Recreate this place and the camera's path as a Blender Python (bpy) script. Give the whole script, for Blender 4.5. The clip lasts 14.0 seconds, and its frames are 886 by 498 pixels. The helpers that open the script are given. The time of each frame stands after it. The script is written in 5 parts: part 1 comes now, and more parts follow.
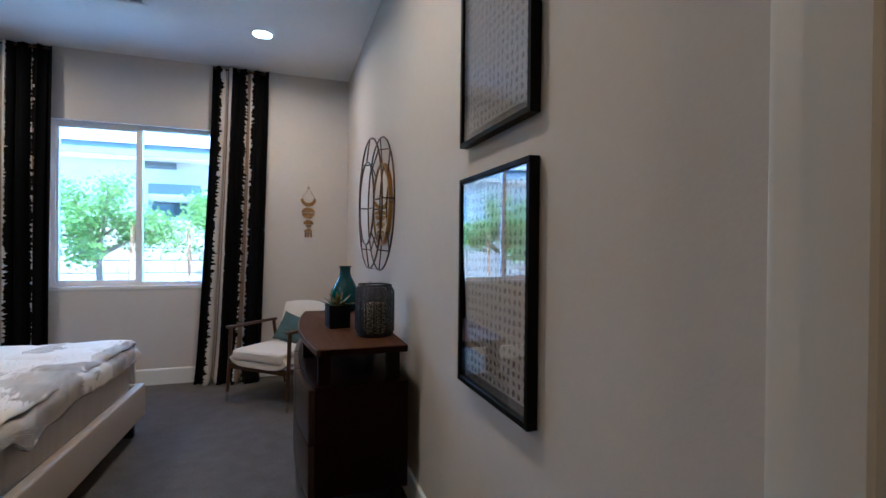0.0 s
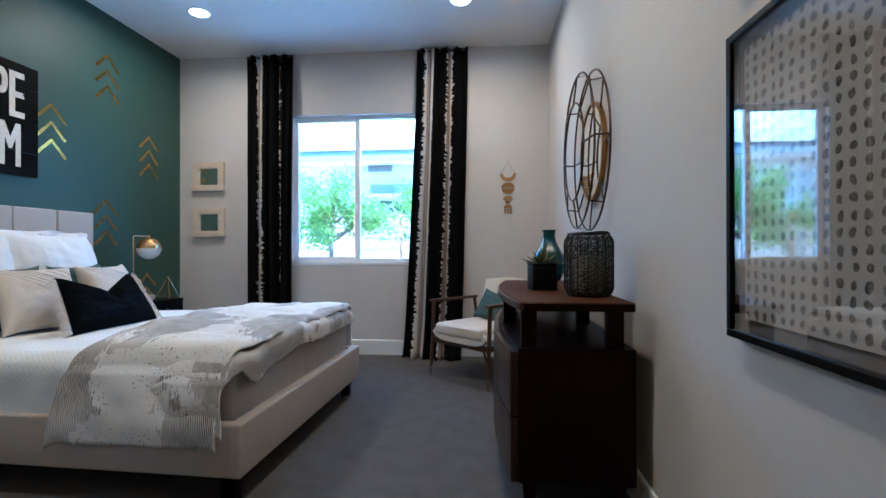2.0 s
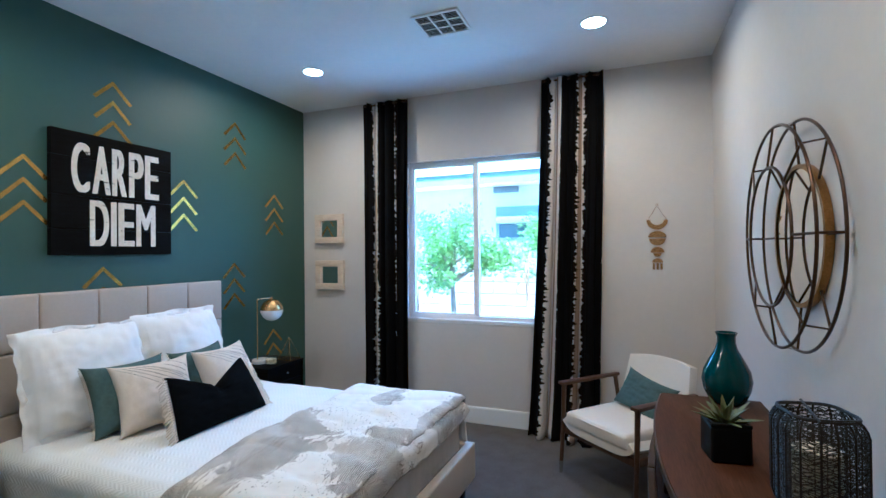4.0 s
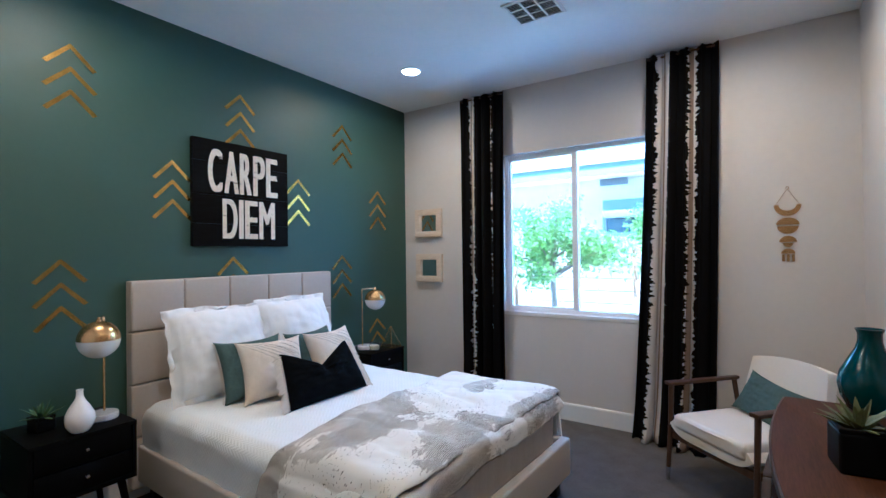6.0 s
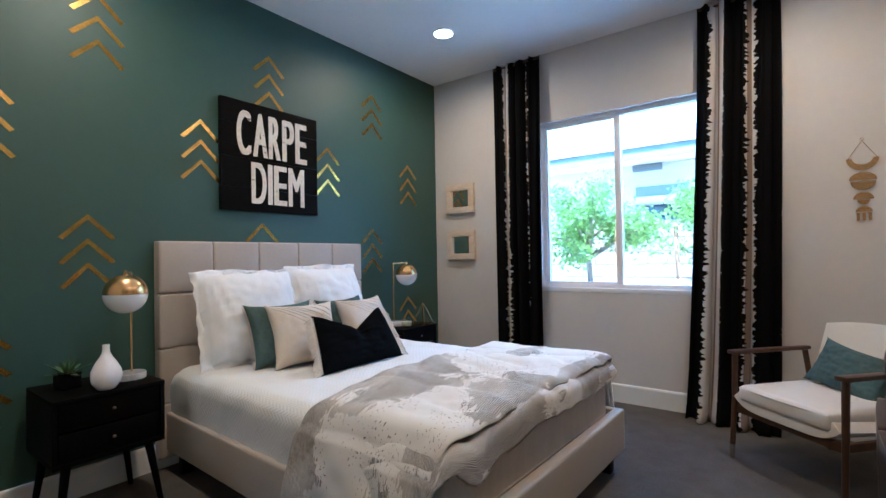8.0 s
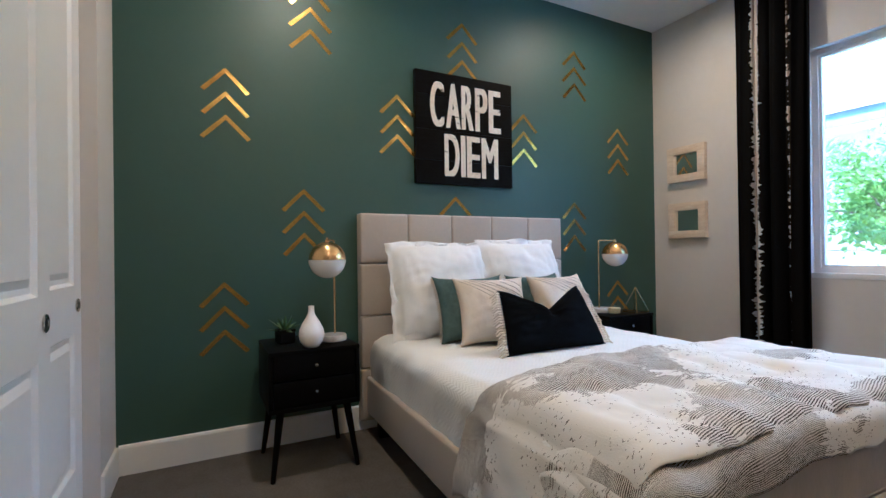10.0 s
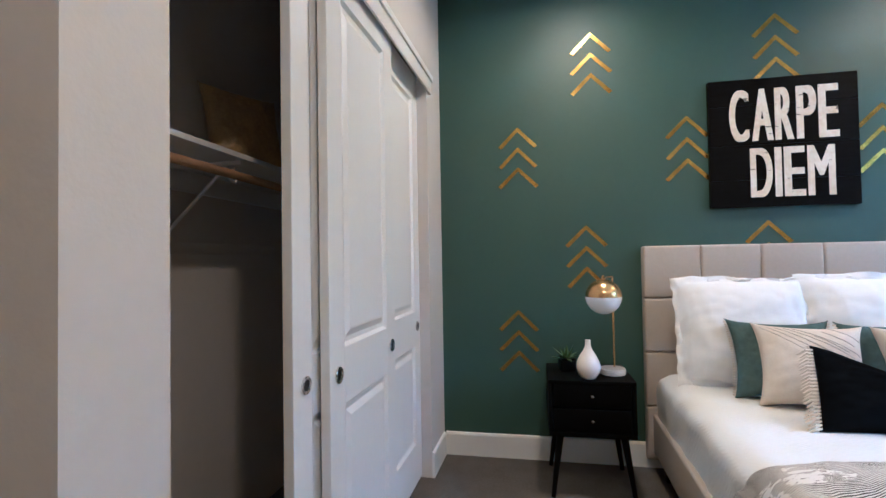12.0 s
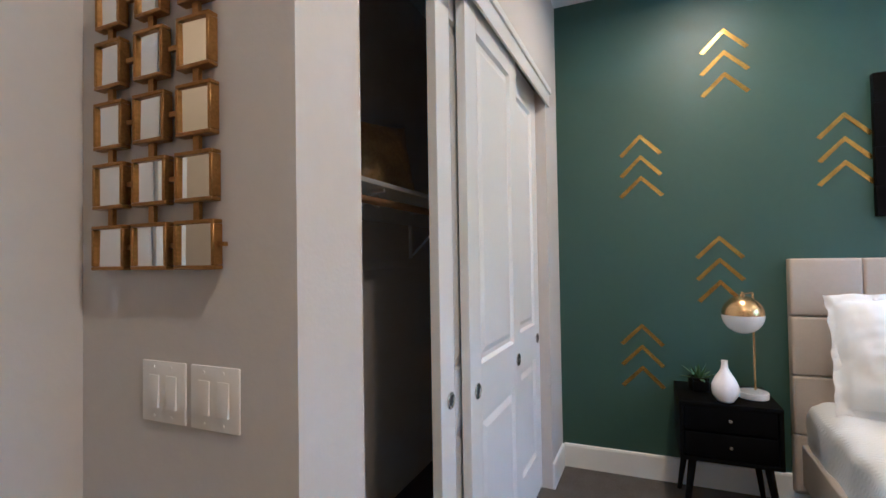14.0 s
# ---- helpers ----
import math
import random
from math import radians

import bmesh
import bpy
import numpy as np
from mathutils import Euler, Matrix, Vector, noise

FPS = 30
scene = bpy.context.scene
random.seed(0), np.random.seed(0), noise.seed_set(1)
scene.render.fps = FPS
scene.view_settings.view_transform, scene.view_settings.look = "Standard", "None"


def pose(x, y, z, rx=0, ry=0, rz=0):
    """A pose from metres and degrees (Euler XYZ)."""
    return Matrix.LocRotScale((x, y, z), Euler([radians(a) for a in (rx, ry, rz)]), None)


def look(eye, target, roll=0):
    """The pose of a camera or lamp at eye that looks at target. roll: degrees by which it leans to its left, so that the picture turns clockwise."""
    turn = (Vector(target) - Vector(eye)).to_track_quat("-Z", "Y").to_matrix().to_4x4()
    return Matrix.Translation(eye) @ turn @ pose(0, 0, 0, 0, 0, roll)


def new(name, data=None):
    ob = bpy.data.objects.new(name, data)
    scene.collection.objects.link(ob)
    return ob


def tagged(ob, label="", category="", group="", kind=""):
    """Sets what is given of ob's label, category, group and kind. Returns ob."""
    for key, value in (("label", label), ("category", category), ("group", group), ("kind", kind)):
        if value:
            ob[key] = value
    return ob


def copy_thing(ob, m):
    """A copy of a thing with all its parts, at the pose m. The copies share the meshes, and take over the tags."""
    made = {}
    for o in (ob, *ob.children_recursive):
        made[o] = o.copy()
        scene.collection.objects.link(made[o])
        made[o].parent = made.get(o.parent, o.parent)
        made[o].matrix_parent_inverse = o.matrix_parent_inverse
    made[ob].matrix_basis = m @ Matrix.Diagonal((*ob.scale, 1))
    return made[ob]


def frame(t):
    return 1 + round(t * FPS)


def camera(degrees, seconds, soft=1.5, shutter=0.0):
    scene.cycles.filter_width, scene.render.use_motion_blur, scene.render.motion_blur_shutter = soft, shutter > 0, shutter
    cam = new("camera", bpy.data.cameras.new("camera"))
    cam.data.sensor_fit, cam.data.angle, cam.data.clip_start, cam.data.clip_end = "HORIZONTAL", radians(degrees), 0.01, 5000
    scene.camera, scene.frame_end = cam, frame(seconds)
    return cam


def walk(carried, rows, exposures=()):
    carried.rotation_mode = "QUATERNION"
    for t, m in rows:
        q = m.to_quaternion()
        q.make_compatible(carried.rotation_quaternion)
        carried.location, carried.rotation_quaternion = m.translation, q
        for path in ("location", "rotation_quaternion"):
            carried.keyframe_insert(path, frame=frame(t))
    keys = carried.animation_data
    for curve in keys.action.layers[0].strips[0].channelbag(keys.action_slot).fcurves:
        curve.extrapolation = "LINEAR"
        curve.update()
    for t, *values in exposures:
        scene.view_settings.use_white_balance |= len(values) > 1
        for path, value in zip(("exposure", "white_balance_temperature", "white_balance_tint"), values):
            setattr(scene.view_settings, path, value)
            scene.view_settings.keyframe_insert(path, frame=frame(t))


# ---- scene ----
cam = camera(87.2, 14.0)
PATH = [
    (0, (-0.142, 0.029, 1.324), (0.508, 1.920, 1.312), 0.56),
    (0.5, (-0.064, 0.136, 1.269), (0.291, 2.104, 1.261), 0.28),
    (1, (-0.044, 0.196, 1.151), (0.039, 2.194, 1.147), 0.14),
    (1.5, (-0.069, 0.260, 1.010), (-0.177, 2.258, 1.013), 0.10),
    (2, (-0.125, 0.420, 1.049), (-0.304, 2.412, 1.053), -0.09),
    (2.5, (-0.187, 0.595, 1.180), (-0.466, 2.575, 1.185), -0.24),
    (3, (-0.204, 0.770, 1.356), (-0.690, 2.710, 1.361), -0.47),
    (3.5, (-0.193, 0.888, 1.487), (-0.845, 2.778, 1.501), -0.48),
    (4, (-0.161, 0.950, 1.552), (-0.879, 2.816, 1.568), -0.58),
    (6.5, (-0.075, 0.982, 1.445), (-1.228, 2.616, 1.466), -0.70),
    (7, (-0.098, 0.986, 1.382), (-1.245, 2.623, 1.411), -0.79),
    (9.5, (-0.512, 1.328, 1.074), (-2.091, 2.554, 1.099), -0.94),
    (10, (-0.470, 1.393, 1.102), (-2.243, 2.317, 1.113), -0.75),
    (10.5, (-0.419, 1.428, 1.113), (-2.326, 2.032, 1.141), -0.99),
    (11, (-0.334, 1.507, 1.191), (-2.309, 1.819, 1.225), -1.01),
    (11.5, (-0.277, 1.583, 1.247), (-2.275, 1.495, 1.287), -1.04),
    (12, (-0.247, 1.613, 1.282), (-2.210, 1.230, 1.328), -0.95),
    (12.5, (-0.215, 1.642, 1.324), (-2.175, 1.250, 1.372), -1.00),
    (13, (-0.192, 1.647, 1.336), (-2.145, 1.219, 1.384), -1.03),
    (13.5, (-0.172, 1.604, 1.347), (-2.099, 1.071, 1.398), -0.96),
    (14, (-0.138, 1.507, 1.374), (-1.979, 0.728, 1.416), -0.92),
]
EXPOSURES = [(0.0, 2.60, 3420, -2), (1.5, 2.86, 3260, -4), (3.0, 2.96, 3190, -6), (4.2, 2.96, 3210, -6), (7.0, 2.92, 3380, -2), (9.5, 2.88, 3520, -4), (11.0, 3.20, 3480, -2), (12.5, 3.32, 3420, -1), (14.0, 3.40, 3440, -1)]
walk(cam, [(t, look(eye, target, roll)) for t, eye, target, roll in PATH], EXPOSURES)

# ---- world, sun, large lights, exposure ----
world = bpy.data.worlds.new("sky")
scene.world = world
world.use_nodes = True
wn = world.node_tree.nodes
sky = wn.new("ShaderNodeTexSky")
sky.sky_type, sky.sun_disc = "NISHITA", False
sky.sun_elevation, sky.sun_rotation = radians(62), radians(165)
sky.dust_density = 1.2
wn["Background"].inputs["Strength"].default_value = 0.15
world.node_tree.links.new(sky.outputs["Color"], wn["Background"].inputs["Color"])
sun = new("sun", bpy.data.lights.new("sun", "SUN"))
sun.data.energy, sun.data.angle, sun.data.color = 5.0, radians(0.5), (1.0, 0.87, 0.71)
sun.matrix_basis = look((1.2, -4.8, 9.5), (0, 0, 0))

CEIL = 3.05
DOWNLIGHTS = [(-2.514, 4.133), (-0.316, 4.138), (-2.514, 1.95), (-0.316, 1.95), (-0.2, -0.6)]
for lx, ly in DOWNLIGHTS:
    lamp = new("downlight_lamp", bpy.data.lights.new("downlight_lamp", "AREA"))
    lamp.data.shape, lamp.data.size, lamp.data.energy = "DISK", 0.13, 2.9 if ly > 0 else 1.5
    lamp.data.color, lamp.data.spread = (1.0, 0.44, 0.12), radians(168)
    lamp.matrix_basis = look((lx, ly, CEIL - 0.012), (lx, ly + 0.0001, 0))


# ---- materials ----
def mat(name, base, rough=0.6, metal=0.0, var=0.08, scale=8.0, bump=0.0, bscale=60.0, spec=0.5, stretch=(1, 1, 1), second=None, mixscale=2.0):
    """Principled surface with two scales of colour variation and a fine relief."""
    m = bpy.data.materials.new(name)
    m.use_nodes = True
    n, l = m.node_tree.nodes, m.node_tree.links
    p = n["Principled BSDF"]
    p.inputs["Roughness"].default_value, p.inputs["Metallic"].default_value = rough, metal
    p.inputs["Specular IOR Level"].default_value = spec
    co = n.new("ShaderNodeTexCoord")
    mp = n.new("ShaderNodeMapping")
    mp.inputs["Scale"].default_value = stretch
    l.new(co.outputs["Object"], mp.inputs["Vector"])
    a, b = n.new("ShaderNodeTexNoise"), n.new("ShaderNodeTexNoise")
    a.inputs["Scale"].default_value, b.inputs["Scale"].default_value = scale, scale * 9
    for t in (a, b):
        t.inputs["Detail"].default_value = 4
        l.new(mp.outputs["Vector"], t.inputs["Vector"])
    add = n.new("ShaderNodeMath")
    add.operation = "ADD"
    l.new(a.outputs["Fac"], add.inputs[0])
    l.new(b.outputs["Fac"], add.inputs[1])
    rng = n.new("ShaderNodeMapRange")
    rng.inputs["From Min"].default_value, rng.inputs["From Max"].default_value = 0.7, 1.3
    l.new(add.outputs[0], rng.inputs["Value"])
    mix = n.new("ShaderNodeMix")
    mix.data_type = "RGBA"
    lo = second or tuple(c * (1 - var) for c in base)
    hi = base if second else tuple(min(1, c * (1 + var)) for c in base)
    mix.inputs["A"].default_value, mix.inputs["B"].default_value = (*lo, 1), (*hi, 1)
    l.new(rng.outputs["Result"], mix.inputs["Factor"])
    l.new(mix.outputs["Result"], p.inputs["Base Color"])
    if bump:
        c = n.new("ShaderNodeTexNoise")
        c.inputs["Scale"].default_value, c.inputs["Detail"].default_value = bscale, 3
        l.new(mp.outputs["Vector"], c.inputs["Vector"])
        bp = n.new("ShaderNodeBump")
        bp.inputs["Strength"].default_value, bp.inputs["Distance"].default_value = bump, 0.004
        l.new(c.outputs["Fac"], bp.inputs["Height"])
        l.new(bp.outputs["Normal"], p.inputs["Normal"])
    return m


def tree_of(m):
    n = m.node_tree.nodes
    return n, m.node_tree.links, n["Principled BSDF"]


def math_node(n, l, op, a, b=None, c=None):
    node = n.new("ShaderNodeMath")
    node.operation = op
    for k, v in enumerate((a, b, c)):
        if v is None:
            continue
        if isinstance(v, (int, float)):
            node.inputs[k].default_value = v
        else:
            l.new(v, node.inputs[k])
    return node.outputs[0]


def noise_node(n, l, vec, scale, detail=3.0, stretch=None):
    t = n.new("ShaderNodeTexNoise")
    t.inputs["Scale"].default_value, t.inputs["Detail"].default_value = scale, detail
    if stretch:
        mp = n.new("ShaderNodeMapping")
        mp.inputs["Scale"].default_value = stretch
        l.new(vec, mp.inputs["Vector"])
        vec = mp.outputs["Vector"]
    l.new(vec, t.inputs["Vector"])
    return t.outputs["Fac"]


def ramp_mix(n, l, fac, a, b):
    mix = n.new("ShaderNodeMix")
    mix.data_type = "RGBA"
    for key, v in (("A", a), ("B", b)):
        if isinstance(v, tuple):
            mix.inputs[key].default_value = (*v, 1)
        else:
            l.new(v, mix.inputs[key])
    l.new(fac, mix.inputs["Factor"])
    return mix.outputs["Result"]


WALL = mat("wall_paint", (0.56, 0.53, 0.495), 0.75, var=0.02, scale=3, bump=0.12, bscale=90)
TEAL = mat("teal_paint", (0.040, 0.080, 0.064), 0.5, var=0.03, scale=3, bump=0.12, bscale=90)
CEILING = mat("ceiling_paint", (0.78, 0.78, 0.77), 0.9, var=0.02, scale=3, bump=0.2, bscale=70)
TRIM = mat("trim_enamel", (0.71, 0.71, 0.70), 0.35, var=0.015, scale=5)
CARPET = mat("carpet_pile", (0.107, 0.099, 0.090), 0.95, var=0.16, scale=9, bump=0.9, bscale=260, spec=0.1)
GOLD = mat("gold_leaf_paint", (0.40, 0.265, 0.035), 0.22, 0.9, var=0.3, scale=12, bump=0.1, bscale=120)
BRASS = mat("brushed_brass", (0.62, 0.42, 0.16), 0.25, 1.0, var=0.06, scale=6, stretch=(1, 1, 14))
ANTIQUE = mat("antique_gold_metal", (0.30, 0.165, 0.03), 0.36, 0.9, var=0.25, scale=20, bump=0.2)
BRONZE = mat("dark_bronze_wire", (0.065, 0.036, 0.017), 0.4, 0.8, var=0.2, scale=20)
# Darker copy of the nickel, for the shaded hollow of the finger pulls.
DARKNICKEL = mat("shaded_cup_nickel", (0.05, 0.047, 0.045), 0.35, 1.0, var=0.1)
CHROME = mat("satin_nickel", (0.62, 0.6, 0.57), 0.2, 1.0, var=0.03)
BLACKWOOD = mat("black_lacquered_wood", (0.0018, 0.0018, 0.002), 0.5, var=0.3, scale=5, stretch=(1, 8, 1), spec=0.07)
BLACKFRAME = mat("black_painted_wood", (0.004, 0.004, 0.0045), 0.4, var=0.2, scale=10, stretch=(4, 4, 1), spec=0.08)
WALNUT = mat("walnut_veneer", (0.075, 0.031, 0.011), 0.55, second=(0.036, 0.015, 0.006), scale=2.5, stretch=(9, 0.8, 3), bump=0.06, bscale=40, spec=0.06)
# Dark red wood, its colour deepened further for the side turned from the window.
MAHOGANY = mat("shade_darkened_red_wood", (0.011, 0.0028, 0.002), 0.40, second=(0.004, 0.0012, 0.001), scale=2.5, stretch=(8, 8, 0.8), bump=0.06, bscale=40, spec=0.06)
LACQUER = mat("lacquered_dark_walnut", (0.030, 0.014, 0.008), 0.28, second=(0.016, 0.008, 0.005), scale=2.5, stretch=(8, 8, 0.8), spec=0.28)
CHAIRWOOD = mat("dark_chair_wood", (0.080, 0.042, 0.022), 0.42, second=(0.042, 0.023, 0.012), scale=4, stretch=(6, 6, 1), spec=0.3)
BEDFABRIC = mat("beige_leatherette", (0.43, 0.385, 0.325), 0.5, var=0.03, scale=6, bump=0.15, bscale=300)
LINEN = mat("white_linen", (0.77, 0.78, 0.80), 0.85, var=0.02, scale=5, bump=0.25, bscale=240, spec=0.2)
SKIRT = mat("oatmeal_linen", (0.56, 0.52, 0.475), 0.9, var=0.07, scale=5, bump=0.4, bscale=150, spec=0.2, stretch=(4, 4, 1))
CREAM = mat("cream_cotton", (0.66, 0.60, 0.52), 0.9, var=0.04, scale=8, bump=0.35, bscale=220, spec=0.2)
VELVET = mat("teal_velvet", (0.068, 0.108, 0.112), 0.75, var=0.15, scale=6, bump=0.2, bscale=200, spec=0.3)
NAVY = mat("black_cotton", (0.003, 0.0038, 0.0058), 0.9, var=0.2, scale=8, bump=0.3, bscale=240, spec=0.03)
UPHOLSTERY = mat("ivory_upholstery", (0.70, 0.66, 0.60), 0.6, var=0.02, scale=6, bump=0.15, bscale=260)
CERAMIC = mat("white_ceramic", (0.78, 0.75, 0.73), 0.2, var=0.03, scale=8)
TEALGLASS = mat("teal_glazed_glass", (0.004, 0.042, 0.054), 0.15, var=0.15, scale=4)
OPAL = mat("opal_glass", (0.78, 0.78, 0.78), 0.25, var=0.01)
MARBLE = mat("white_marble", (0.75, 0.74, 0.73), 0.25, second=(0.55, 0.54, 0.54), scale=7, stretch=(1, 2, 3))
LEAF = mat("succulent_leaf", (0.10, 0.16, 0.05), 0.5, second=(0.05, 0.10, 0.04), scale=12)
REDLEAF = mat("agave_leaf", (0.14, 0.17, 0.04), 0.5, second=(0.08, 0.09, 0.03), scale=9)
PLASTIC = mat("white_switch_plastic", (0.76, 0.74, 0.71), 0.4, var=0.01)
WHITEWOOD = mat("whitewashed_wood", (0.66, 0.58, 0.46), 0.6, second=(0.52, 0.42, 0.30), scale=6, stretch=(2, 2, 9))
PALEWOOD = mat("raw_pine_wood", (0.36, 0.22, 0.10), 0.6, var=0.12, scale=6, stretch=(2, 2, 9))
VINYL = mat("white_vinyl_window", (0.8, 0.8, 0.8), 0.35, var=0.01)
LANTERN = mat("black_iron_wire", (0.008, 0.008, 0.009), 0.5, 0.3, var=0.2, scale=20)
CANDLE = mat("ivory_wax", (0.62, 0.55, 0.36), 0.5, var=0.04)
GREYPAPER = mat("grey_mat_board", (0.17, 0.165, 0.16), 0.9, var=0.05)
GOLDSATIN = mat("gold_satin_fabric", (0.30, 0.20, 0.07), 0.45, var=0.25, scale=9, bump=0.3, bscale=60)
BLOCK = mat("concrete_block", (0.31, 0.235, 0.18), 0.95, var=0.1, scale=3, bump=0.6, bscale=60)
STUCCO = mat("house_stucco", (0.74, 0.66, 0.57), 0.95, var=0.06, scale=3, bump=0.5, bscale=60)
FASCIA = mat("house_fascia", (0.26, 0.25, 0.24), 0.7, var=0.06, scale=3)
ROOFTILE = mat("roof_tile", (0.42, 0.35, 0.30), 0.9, var=0.12, scale=5, bump=0.5, bscale=20)
DARKPANE = mat("dark_house_pane", (0.05, 0.06, 0.07), 0.1, var=0.05)
GRAVEL = mat("desert_gravel", (0.70, 0.68, 0.64), 0.95, var=0.15, scale=14, bump=1.0, bscale=90)
BARK = mat("tree_bark", (0.30, 0.22, 0.15), 0.9, var=0.25, scale=10, bump=0.8, bscale=40, stretch=(3, 3, 1))
FOLIAGE = mat("tree_leaf", (0.20, 0.24, 0.05), 0.45, second=(0.11, 0.16, 0.03), scale=2.5)
_n, _l = FOLIAGE.node_tree.nodes, FOLIAGE.node_tree.links
_tl, _mx = _n.new("ShaderNodeBsdfTranslucent"), _n.new("ShaderNodeMixShader")
_tl.inputs["Color"].default_value, _mx.inputs[0].default_value = (0.46, 0.54, 0.11, 1), 0.4
_l.new(_n["Principled BSDF"].outputs[0], _mx.inputs[1])
_l.new(_tl.outputs[0], _mx.inputs[2])
_l.new(_mx.outputs[0], _n["Material Output"].inputs["Surface"])
STAKE = mat("tree_stake_wood", (0.40, 0.22, 0.10), 0.9, var=0.15, scale=8)


def emitter(name, colour, strength):
    m = bpy.data.materials.new(name)
    m.use_nodes = True
    p = m.node_tree.nodes["Principled BSDF"]
    p.inputs["Base Color"].default_value = (0.8, 0.8, 0.8, 1)
    p.inputs["Emission Color"].default_value = (*colour, 1)
    p.inputs["Emission Strength"].default_value = strength
    return m


BULB = emitter("warm_led_lens", (1.0, 0.80, 0.55), 12.0)

MIRROR = bpy.data.materials.new("mirror_silver")
MIRROR.use_nodes = True
_p = MIRROR.node_tree.nodes["Principled BSDF"]
_p.inputs["Base Color"].default_value = (0.86, 0.87, 0.86, 1)
_p.inputs["Metallic"].default_value, _p.inputs["Roughness"].default_value = 1.0, 0.02


def glass_material(name, tint=(1, 1, 1), gloss=1.0):
    """Thin clear pane: straight through, with a Fresnel reflection."""
    m = bpy.data.materials.new(name)
    m.use_nodes = True
    n, l = m.node_tree.nodes, m.node_tree.links
    n.remove(n["Principled BSDF"])
    tr, gl, mx, lw = (n.new(k) for k in ("ShaderNodeBsdfTransparent", "ShaderNodeBsdfGlossy", "ShaderNodeMixShader", "ShaderNodeLayerWeight"))
    tr.inputs["Color"].default_value = (*tint, 1)
    gl.inputs["Roughness"].default_value = 0.0
    schlick = math_node(n, l, "MULTIPLY_ADD", math_node(n, l, "POWER", lw.outputs["Facing"], 5.0), 0.96 * gloss, 0.04 * gloss)
    l.new(math_node(n, l, "MINIMUM", schlick, 1.0), mx.inputs[0])
    l.new(tr.outputs[0], mx.inputs[1])
    l.new(gl.outputs[0], mx.inputs[2])
    l.new(mx.outputs[0], n["Material Output"].inputs["Surface"])
    return m


PANE = glass_material("window_glass", (0.96, 0.98, 0.98))
PICGLASS = glass_material("picture_glass", (0.95, 0.95, 0.95), 2.6)


# ---- geometry helpers ----
def box(bm, lo, hi, bevel=0.0, seg=2, m=None):
    lo, hi = Vector(lo), Vector(hi)
    r = bmesh.ops.create_cube(bm, size=1.0, matrix=Matrix.Translation((lo + hi) / 2) @ Matrix.Diagonal((*(hi - lo), 1)))
    verts = r["verts"]
    if bevel:
        edges = list({e for v in verts for e in v.link_edges})
        r = bmesh.ops.bevel(bm, geom=edges, offset=bevel, segments=seg, profile=0.6, affect="EDGES")
        verts = list({v for f in r["faces"] for v in f.verts} | {v for v in verts if v.is_valid})
    if m is not None:
        bmesh.ops.transform(bm, matrix=m, verts=verts)
    return verts


def boxed(lo, hi, bevel=0.0, seg=2, m=None):
    bm = bmesh.new()
    box(bm, lo, hi, bevel, seg, m)
    return bm


def lathe(bm, profile, seg=32, m=None):
    """Turned body: profile of (radius, height), closed to the axis where the radius is 0."""
    rings = []
    for r, z in profile:
        if r < 1e-6:
            rings.append([bm.verts.new((0, 0, z))])
        else:
            rings.append([bm.verts.new((r * math.cos(2 * math.pi * k / seg), r * math.sin(2 * math.pi * k / seg), z)) for k in range(seg)])
    for a, b in zip(rings, rings[1:]):
        for k in range(seg):
            j = (k + 1) % seg
            if len(a) == 1 and len(b) == 1:
                continue
            if len(a) == 1:
                bm.faces.new((a[0], b[j], b[k]))
            elif len(b) == 1:
                bm.faces.new((a[k], a[j], b[0]))
            else:
                bm.faces.new((a[k], a[j], b[j], b[k]))
    verts = [v for ring in rings for v in ring]
    if m is not None:
        bmesh.ops.transform(bm, matrix=m, verts=verts)
    bmesh.ops.recalc_face_normals(bm, faces=list(bm.faces))
    return verts


def lathed(profile, seg=32, m=None):
    bm = bmesh.new()
    lathe(bm, profile, seg, m)
    return bm


def tube(bm, points, r, seg=8, closed=False, r_end=None):
    """A round bar along points, which may taper to r_end."""
    pts = [Vector(p) for p in points]
    count = len(pts)
    rings, up = [], None
    for i, p in enumerate(pts):
        if closed:
            d = pts[(i + 1) % count] - pts[i - 1]
        else:
            d = pts[min(i + 1, count - 1)] - pts[max(i - 1, 0)]
        d.normalize()
        if up is None:
            up = Vector((0, 0, 1)) if abs(d.z) < 0.9 else Vector((1, 0, 0))
        side = d.cross(up).normalized()
        up = side.cross(d).normalized()
        rr = r if r_end is None else r + (r_end - r) * i / max(1, count - 1)
        rings.append([bm.verts.new(p + rr * (math.cos(2 * math.pi * k / seg) * side + math.sin(2 * math.pi * k / seg) * up)) for k in range(seg)])
    pairs = list(zip(rings, rings[1:])) + ([(rings[-1], rings[0])] if closed else [])
    for a, b in pairs:
        for k in range(seg):
            j = (k + 1) % seg
            bm.faces.new((a[k], a[j], b[j], b[k]))
    if not closed:
        bm.faces.new(list(reversed(rings[0])))
        bm.faces.new(rings[-1])
    bmesh.ops.recalc_face_normals(bm, faces=list(bm.faces))


def tubed(points, r, seg=8, closed=False, r_end=None):
    bm = bmesh.new()
    tube(bm, points, r, seg, closed, r_end)
    return bm


def circle(cy, cz, r, x, count=40):
    return [(x, cy + r * math.cos(2 * math.pi * k / count), cz + r * math.sin(2 * math.pi * k / count)) for k in range(count)]


